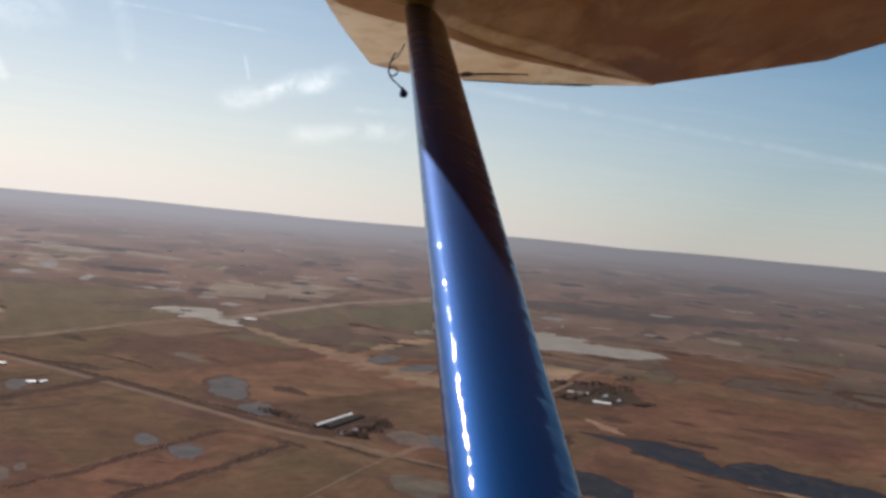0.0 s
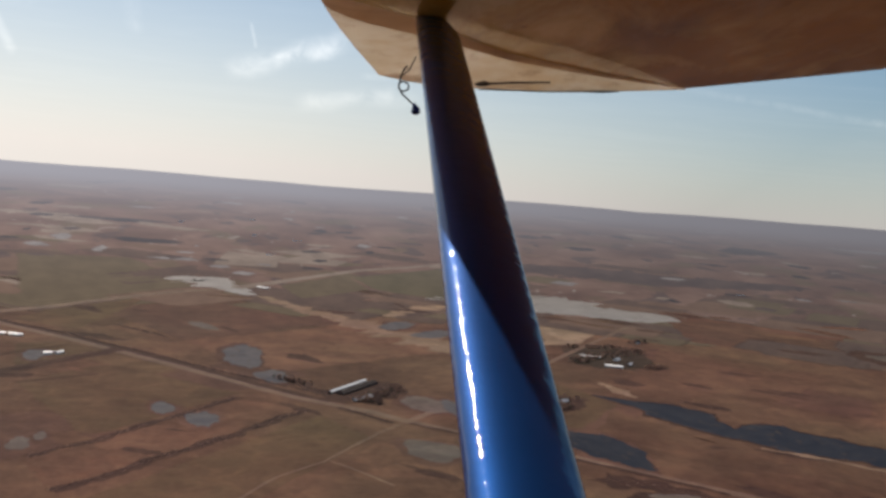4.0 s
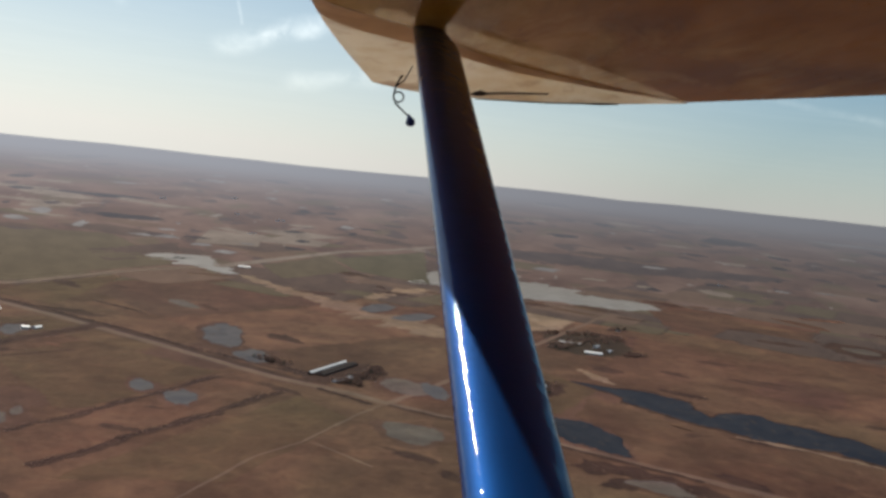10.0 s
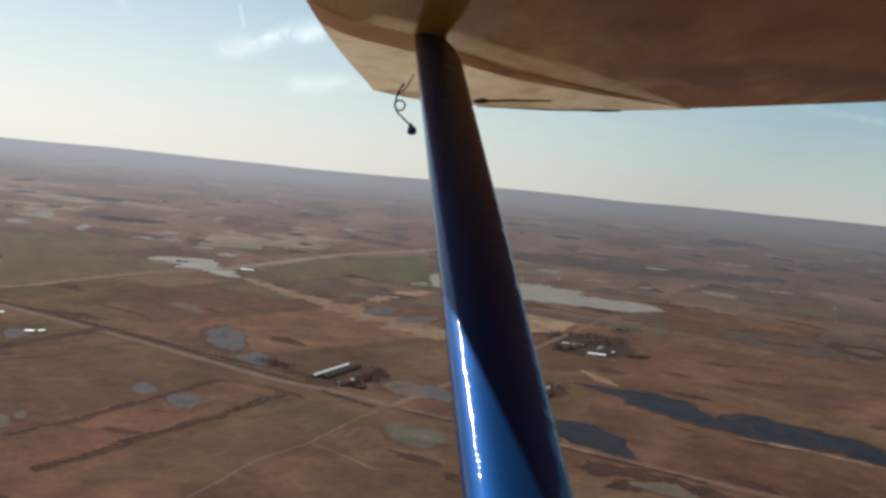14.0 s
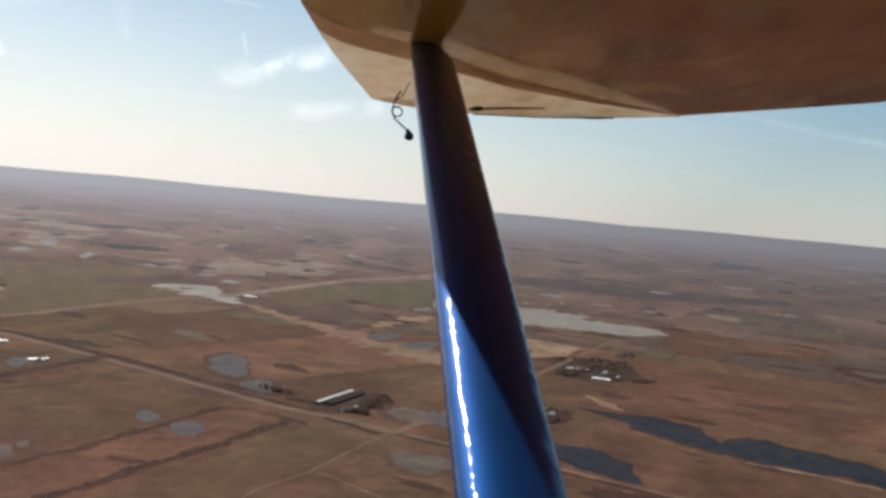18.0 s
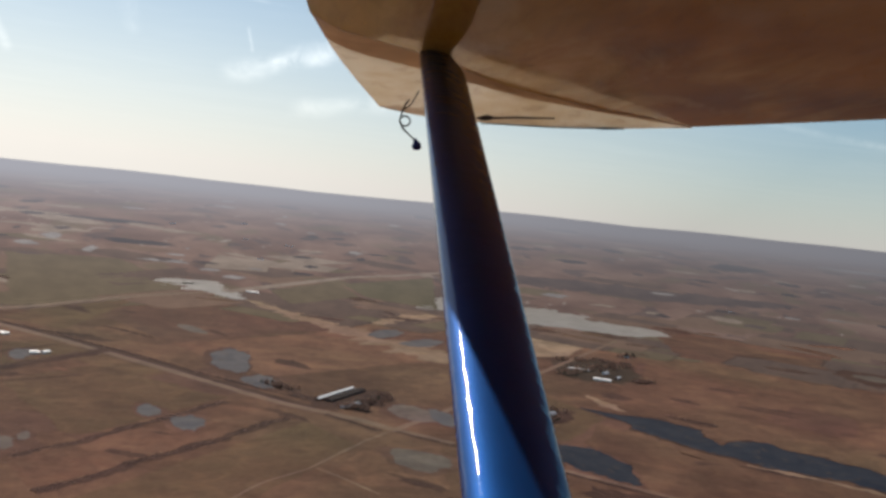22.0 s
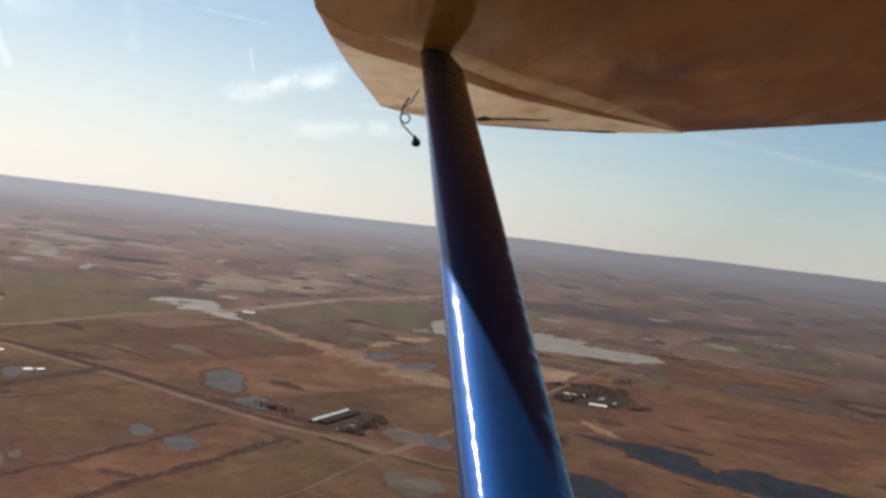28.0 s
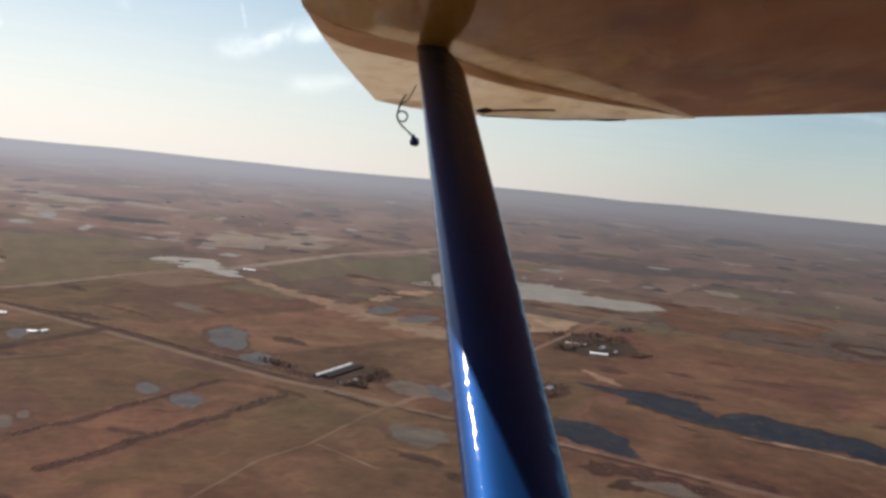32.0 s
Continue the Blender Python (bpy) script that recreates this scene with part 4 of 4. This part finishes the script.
def build_fittings():
    # a springy wire with one coil that ends in a small bulb, under the wing tip
    y = 2.75
    ring, bulb = Vector((0.1, y, 0.31)), Vector((0.149, y, 0.232))
    top = Vector((0.108, y, 0.383))
    pts = [top, Vector((0.097, y, 0.367)), Vector((0.088, y, 0.345))]
    for k in range(16):
        a = math.pi * 0.95 + 2 * math.pi * k / 15
        pts.append(ring + Vector((0.0178 * math.cos(a), 0.0013 * k, 0.0178 * math.sin(a))))
    pts += [ring + Vector((-0.006, 0.02, -0.0235)), bulb + Vector((-0.009, 0.02, 0.018))]
    wire = part("wire", tube(pts, 0.003, 8), M_DARK, plane, "thin dark wire with one coil", True)
    b = bulb + Vector((0, 0.02, 0))
    part("bulb", tube([b + Vector((-0.008, 0, 0.023)), b + Vector((-0.005, 0, 0.014)), b + Vector((0, 0, 0.004)), b + Vector((0.001, 0, -0.007)), b + Vector((0.001, 0, -0.014)), b + Vector((0.001, 0, -0.017))], [0.005, 0.0075, 0.0155, 0.0168, 0.012, 0.003], 14), M_BULB, wire, "small dark blue bulb on the wire", True)
    part("brace", tube([Vector((0.136, y - 0.02, 0.415)), Vector((0.115, y - 0.01, 0.368)), Vector((0.09, y, 0.345))], 0.0022, 6), M_DARK, wire)
    # a slim rod under the wing tip
    a, c = Vector((0.385, 3.05, 0.379)), Vector((0.684, 3.06, 0.414))
    rod = part("rod", tube([a, a.lerp(c, 0.5) + Vector((0, 0, 0.002)), c], [0.004, 0.0045, 0.003], 8), M_DARK, plane, "slim dark rod under the wing tip", True)
    k = Vector((0.419, 3.05, 0.383))
    part("clamp", tube([k - Vector((0.026, 0, 0.004)), k - Vector((0.009, 0, 0.001)), k + Vector((0.01, 0, 0.002)), k + Vector((0.026, 0, 0.004))], [0.006, 0.01, 0.01, 0.005], 10), M_DARK, rod, "", True)
    lip = [along(EDGE, 0.34 + 0.44 * i / 8) - Vector((0, 0.004, 0.001)) for i in range(9)]
    part("edge_trim", tube(lip, [0.0022] * 7 + [0.005, 0.003], 6), M_DARK, plane, "thin dark trim on the tip's lower edge", True)
    part("rod_stay", tube([k, k + Vector((0.005, 0.03, 0.03))], 0.004, 6), M_DARK, rod)


build_fittings()


def build_cabin():
    """The plain dark cabin round the eye, unseen, open where the side window is."""
    # added out of view to keep stray sky light off strut and wing
    walls = {"floor_panel": ((-1.2, -1.0, -1.34), (1.5, -0.05, -1.3)), "side_panel": ((-1.2, -0.05, -1.34), (1.5, -0.01, -0.62)), "far_panel": ((-1.2, -1.04, -1.34), (1.5, -1.0, 0.5)),
             "front_panel": ((-1.24, -1.04, -1.34), (-1.2, -0.01, 0.5)), "rear_panel": ((1.5, -1.04, -1.34), (1.54, -0.01, 0.42))}
    for name, (lo, hi) in walls.items():
        bm = bmesh.new()
        box(bm, lo, hi)
        part(name, bm, M_TRIM, plane, "plain dark cabin panel")
    # unseen body skin, before and behind the window and under it, shades the strut
    skins = {"fore_skin": ((-1.8, -0.008, -1.4), (-1.2, 0.03, 0.34)), "aft_skin": ((1.5, -0.008, -1.4), (2.6, 0.03, 0.34)), "lower_skin": ((-1.2, -0.008, -1.4), (1.5, 0.03, -0.64))}
    for name, (lo, hi) in skins.items():
        bm = bmesh.new()
        box(bm, lo, hi)
        bmesh.ops.bevel(bm, geom=list(bm.edges), offset=0.012, segments=2, affect="EDGES")
        part(name, bm, M_BLUE, plane, "blue painted side of the aeroplane's body")


build_cabin()


# ---- farms, houses, trees ----
def gabled(name, at, turn, long, wide, eaves, ridge, wall_mat, roof_mat, label, category, group="", windows=3):
    h = thing(name, drape(*at), label, category, group, "", turn)
    a, b = long / 2, wide / 2
    bm = bmesh.new()
    pts = [(-b, 0), (b, 0), (b, eaves), (0, ridge - 0.25), (-b, eaves)]
    ends = [[bm.verts.new((x, y, z)) for y, z in pts] for x in (-a, a)]
    bm.faces.new(ends[0][::-1])
    bm.faces.new(ends[1])
    for k in range(5):
        bm.faces.new((ends[0][k], ends[0][(k + 1) % 5], ends[1][(k + 1) % 5], ends[1][k]))
    bmesh.ops.recalc_face_normals(bm, faces=bm.faces)
    part("wall", bm, wall_mat, h)
    for sgn in (-1, 1):
        bm = bmesh.new()
        drop = (ridge - eaves) / b * 0.5
        lo, hi = (sgn * (b + 0.5), eaves - drop), (0.0, ridge)
        vs = []
        for x in (-a - 0.5, a + 0.5):
            for dz in (0.0, 0.25):
                vs.append([bm.verts.new((x, lo[0], lo[1] + dz)), bm.verts.new((x, hi[0], hi[1] + dz))])
        q = [vs[0][0], vs[0][1], vs[1][1], vs[1][0]]
        r = [vs[2][0], vs[2][1], vs[3][1], vs[3][0]]
        bm.faces.new(q)
        bm.faces.new(r[::-1])
        for k in range(4):
            bm.faces.new((q[k], r[k], r[(k + 1) % 4], q[(k + 1) % 4]))
        bmesh.ops.recalc_face_normals(bm, faces=bm.faces)
        part("roof", bm, roof_mat, h)
    for sgn in (-1, 1):
        for k in range(windows):
            x = -a + long * (k + 0.5) / windows
            bm = bmesh.new()
            box(bm, (x - 0.6, min(sgn * (b - 0.1), sgn * (b + 0.06)), eaves * 0.4), (x + 0.6, max(sgn * (b - 0.1), sgn * (b + 0.06)), eaves * 0.8))
            part("window", bm, M_PANE, h)
    bm = bmesh.new()
    box(bm, (a - 0.1, -1.2 if wide > 7 else -0.6, 0), (a + 0.07, 1.2 if wide > 7 else 0.6, min(eaves, 3.0)))
    part("door", bm, M_BARN, h)
    return h


# the narrow white roof paints in the glint along the barn's roof edge
gabled("long_barn", (-8, 2153), 61, 175, 9, 5.0, 8.0, M_BARN, M_WHITE, "very long dark barn, the glint on its roof painted white", "barn", windows=12)
gabled("long_barn", (16, 2148), 61, 172, 24, 4.5, 8.0, M_BARN, M_SLATE, "long dark barn with a dark roof", "barn", windows=10)
gabled("shed", (42, 2062), 61, 46, 11, 4, 6.5, M_WHITE, M_TIN, "pale shed beside the long barns", "shed")
gabled("shed", (16, 2026), 40, 20, 10, 4, 6.5, M_WHITE, M_TIN, "small pale shed beside the long barns", "shed", windows=2)
gabled("farm_barn", (822, 2652), -13, 56, 14, 5, 7.4, M_WHITE, M_WHITE, "long white farm building with a pale roof", "barn", windows=6)
gabled("shed", (888, 2700), 55, 36, 11, 4.5, 8, M_BARN, M_TIN, "farm shed with a tin roof", "shed")
gabled("shed", (868, 2775), 48, 30, 12, 4.5, 8, M_WHITE, M_TIN, "pale farm shed among bare trees", "shed")
gabled("shed", (783, 2800), -13, 70, 12, 4.5, 7, M_BARN, M_TIN, "long low farm shed with a tin roof", "shed")
gabled("farmhouse", (1062, 3160), 20, 18, 11, 5.5, 10, M_WHITE, M_SLATE, "white farmhouse with a dark roof", "house")
gabled("farmhouse", (540, 2130), 30, 20, 11, 5, 9, M_WHITE, M_TIN, "white farmhouse with a pale roof beside the lane", "house")
gabled("shed", (505, 2100), -20, 16, 9, 4, 7, M_BARN, M_SLATE, "dark shed in a farmyard", "shed", windows=2)
HOUSES = [(-1069, 2587, 10), (-1049, 2600, 35), (-1011, 2569, 20), (-978, 2567, 5), (-960, 2560, 40), (-800, 2340, 15), (-776, 2352, 60), (-1120, 2640, 30)]
for x, y, turn in HOUSES:
    gabled("house", (x, y), turn, 22, 13, 4.6, 6.6, M_WHITE, M_WHITE, "white bungalow with a white roof beside the fields", "house", "white houses by the road", 3)
rnd = random.Random(5)
FARMS = [(-1366, 10781), (-977, 7868), (-542, 7542), (-438, 4083), (2495, 5395), (900, 8600), (1700, 9800), (-1900, 9200), (450, 6900), (-620, 5900)]
for x, y in FARMS:
    for k in range(2):
        gabled("far_house", (x + rnd.uniform(-25, 25), y + rnd.uniform(-30, 30)), rnd.uniform(0, 180), rnd.uniform(16, 40), 13, 5, 7, M_WHITE, M_WHITE, "small white house far off on the plain", "house", "far white houses", 2)


def twigs(bm, at, radius, rnd, count, small=0.45):
    """A loose crown: many small uneven clumps with gaps between them."""
    for _ in range(count):
        d = Vector((rnd.gauss(0, 1), rnd.gauss(0, 1), rnd.gauss(0, 0.85))).normalized() * radius * rnd.uniform(0.25, 1.05)
        c = Vector(at) + d
        s = radius * small * rnd.uniform(0.35, 1.0)
        axes = [Vector((rnd.uniform(-1, 1), rnd.uniform(-1, 1), rnd.uniform(-0.8, 0.8))).normalized() * s for _ in range(4)]
        vs = [bm.verts.new(c + a) for a in axes]
        for f in ((0, 1, 2), (0, 2, 3), (0, 3, 1), (1, 3, 2)):
            bm.faces.new([vs[i] for i in f])


def make_tree(seed, tall, needles=False):
    rnd = random.Random(seed)
    label = "dark evergreen tree by a farm" if needles else "bare brown winter tree with a twiggy crown"
    tree = thing("tree", (0, 0, -900), label, "tree", "trees round the farms")
    bm = tube([(0, 0, -0.3), (0.1, 0.05, tall * 0.3), (0, 0.2, tall * 0.62)], [0.35, 0.25, 0.1], 7)
    for k in range(5):
        a = k * 1.26 + rnd.random()
        z = tall * rnd.uniform(0.3, 0.5)
        limb = tube([(0.05, 0.05, z), (math.cos(a) * tall * 0.14, math.sin(a) * tall * 0.14, z + tall * 0.14), (math.cos(a) * tall * 0.25, math.sin(a) * tall * 0.25, z + tall * 0.34)], [0.14, 0.09, 0.03], 5)
        tmp = bpy.data.meshes.new("limb")
        limb.to_mesh(tmp)
        limb.free()
        bm.from_mesh(tmp)
        bpy.data.meshes.remove(tmp)
    part("trunk", bm, M_BARK, tree)
    bm = bmesh.new()
    if needles:
        for k in range(6):
            twigs(bm, (0, 0, tall * (0.2 + 0.13 * k)), tall * 0.24 * (1 - k / 7), rnd, 16, 0.6)
    else:
        twigs(bm, (0, 0, tall * 0.52), tall * 0.44, rnd, 170, 0.22)
    part("crown", bm, M_PINE if needles else M_TWIG, tree)
    return tree


TREES = [make_tree(1, 13), make_tree(2, 16), make_tree(3, 11), make_tree(4, 14, True)]


def grove(at, long, wide, turn, count, seed):
    rnd = random.Random(seed)
    c, s = math.cos(radians(turn)), math.sin(radians(turn))
    for _ in range(count):
        a, b = rnd.uniform(-long, long), rnd.uniform(-wide, wide)
        base = drape(at[0] + a * c - b * s, at[1] + a * s + b * c)
        copy_thing(rnd.choices(TREES, (4, 3, 4, 2))[0], Matrix.Translation(base) @ pose(0, 0, 0, 0, 0, rnd.uniform(0, 360)))


blot("farmyard", (850, 2850), 120, 210, -22, M_SCRUB, "dark trodden farmyard among bare trees", 0.7, "yard", 0.5, "structure", "", 301)
blot("farmyard", (520, 2110), 70, 60, 20, M_THICKET, "dark trodden yard round a farmhouse", 0.7, "yard", 0.35, "structure", "", 302)
blot("farmyard", (30, 2120), 62, 120, -28, M_THICKET, "dark trodden yard beside the long barns", 0.7, "yard", 0.35, "structure", "", 303)
strip("sand_spit", [(704, 2400, 10), (722, 2345, 34), (742, 2290, 40), (762, 2230, 12)], 0, M_STRAW, "pale sandy bank at the head of a lake", 1.0, "bank", 0.8, "structure", 9.0)
for a, b, wide, mat, label in (((-850, 2060), (-640, 2470), 46, M_THICKET, "strip of dark turned soil between green fields"), ((-805, 2131), (-658, 2444), 16, M_THICKET, "dark weedy ditch between green fields"),
                               ((-758, 2011), (-612, 2141), 14, M_THICKET, "dark weedy ditch between green fields"), ((-930, 2250), (-790, 2480), 14, M_THICKET, "dark weedy ditch beside the white houses")):
    strip("furrow", [a, b], wide, mat, label, 0.9 if wide > 40 else 1.0, "furrow", 0.45, "structure", 14.0)
blot("bare_patch", (-660, 1500), 40, 60, 20, M_STRAW, "bare sandy patch in a brown field", 0.9, "earth", 0.7, "structure", "", 310, 3.5)
blot("bare_patch", (-460, 1530), 34, 40, -30, M_RUST, "bare reddish patch in a brown field", 0.9, "earth", 0.7, "structure", "", 311, 3.5)
GROVES = [((75, 2090), 34, 26, 40, 34), ((40, 2020), 34, 14, -25, 20), ((110, 2160), 24, 30, 0, 14), ((760, 2760), 90, 30, 50, 60), ((930, 2900), 110, 34, 40, 60), ((860, 2990), 110, 24, 10, 44), ((965, 2680), 40, 20, 30, 18),
          ((505, 2080), 50, 34, 10, 40), ((545, 2170), 46, 14, 10, 18), ((-150, 2190), 50, 16, -35, 26), ((1070, 3180), 50, 16, 30, 14)]
for k, (at, long, wide, turn, count) in enumerate(GROVES):
    grove(at, long, wide, turn, count, k + 1)
    blot("undergrowth", at, long * 1.15, wide * 1.5, turn, M_THICKET, "dark leaf litter and scrub under the trees", 0.4, "undergrowth", 0.5, "stuff", "", 200 + k)
for first in TREES:
    first.matrix_world = pose(470 + first.children[1].dimensions.z, 2150, 0)


def hedge(points, label, seed, gap=0.2, size=3.0, width=5.0, step=2.2):
    """A hedgerow of scrub along a line, one mesh of many small clumps, on a strip of weeds."""
    rnd = random.Random(seed)
    pts = [Vector(p) for p in points]
    bm = bmesh.new()
    for a, b in zip(pts, pts[1:]):
        n = max(1, int((b - a).length / step))
        for i in range(n):
            p = a.lerp(b, (i + rnd.random()) / n)
            if noise.noise(Vector((p.x / 45, p.y / 45, seed))) < -0.85 + gap * 2.5:
                continue
            s = 0.9 * size * rnd.uniform(0.5, 1.25)
            base = drape(p.x + rnd.gauss(0, width * 0.8), p.y + rnd.gauss(0, width * 0.8))
            twigs(bm, base + Vector((0, 0, s * 0.4)), s, rnd, 7, 0.34)
    ob = part("hedgerow", bm, M_TWIG)
    strip("weeds", points, width * 3.6, M_THICKET, "strip of dark weeds under a hedgerow", 0.75, "weeds", 0.7, "structure", 12.0)
    return tagged(ob, label, "hedgerow", "", "stuff")


hedge([(-449, 1346), (-392, 1407), (-334, 1530), (-295, 1576), (-256, 1637), (-213, 1703), (-178, 1773), (-139, 1848), (-95, 1907)], "broken hedgerow of bare brown bushes between fields", 1, 0.16, 3.8, 7.0)
hedge([(-540, 1498), (-469, 1595), (-386, 1747), (-346, 1822), (-256, 1995)], "thin hedgerow of dark scrub between fields", 2, 0.08, 3.0, 6.0)
hedge([(-1500, 3060), (-1050, 2761), (-843, 2639), (-716, 2537), (-546, 2419), (-384, 2283), (-257, 2199), (-181, 2144), (-52, 2061)], "dark hedgerow along the dirt road", 3, 0.02, 3.4, 5.0)
hedge([(-25, 1955), (97, 1843)], "dark scrub along the road verge", 4, 0.0, 3.6, 6.0)
hedge([(-771, 2847), (-611, 2729), (-564, 2667)], "scattered bushes in a line across a field", 5, 0.2, 3.4)
hedge([(-860, 2080), (-700, 2400)], "dark ditch scrub between fields", 6, 0.2, 2.0)
hedge([(-190, 2215), (-120, 2140), (-60, 2075)], "dark thicket between pond and barns", 7, 0.0, 4.4, 12.0)
hedge([(129, 1850), (229, 1790), (444, 1654), (700, 1486)], "weeds along the dirt road", 8, 0.3, 1.6, 4.0)
hedge([(480, 1535), (580, 1505), (690, 1420)], "dark scrub beside a pool", 9, 0.12, 2.2, 16.0)
hedge([(880, 2225), (990, 2150)], "dark scrub on the lake shore", 10, 0.0, 2.8, 8.0)
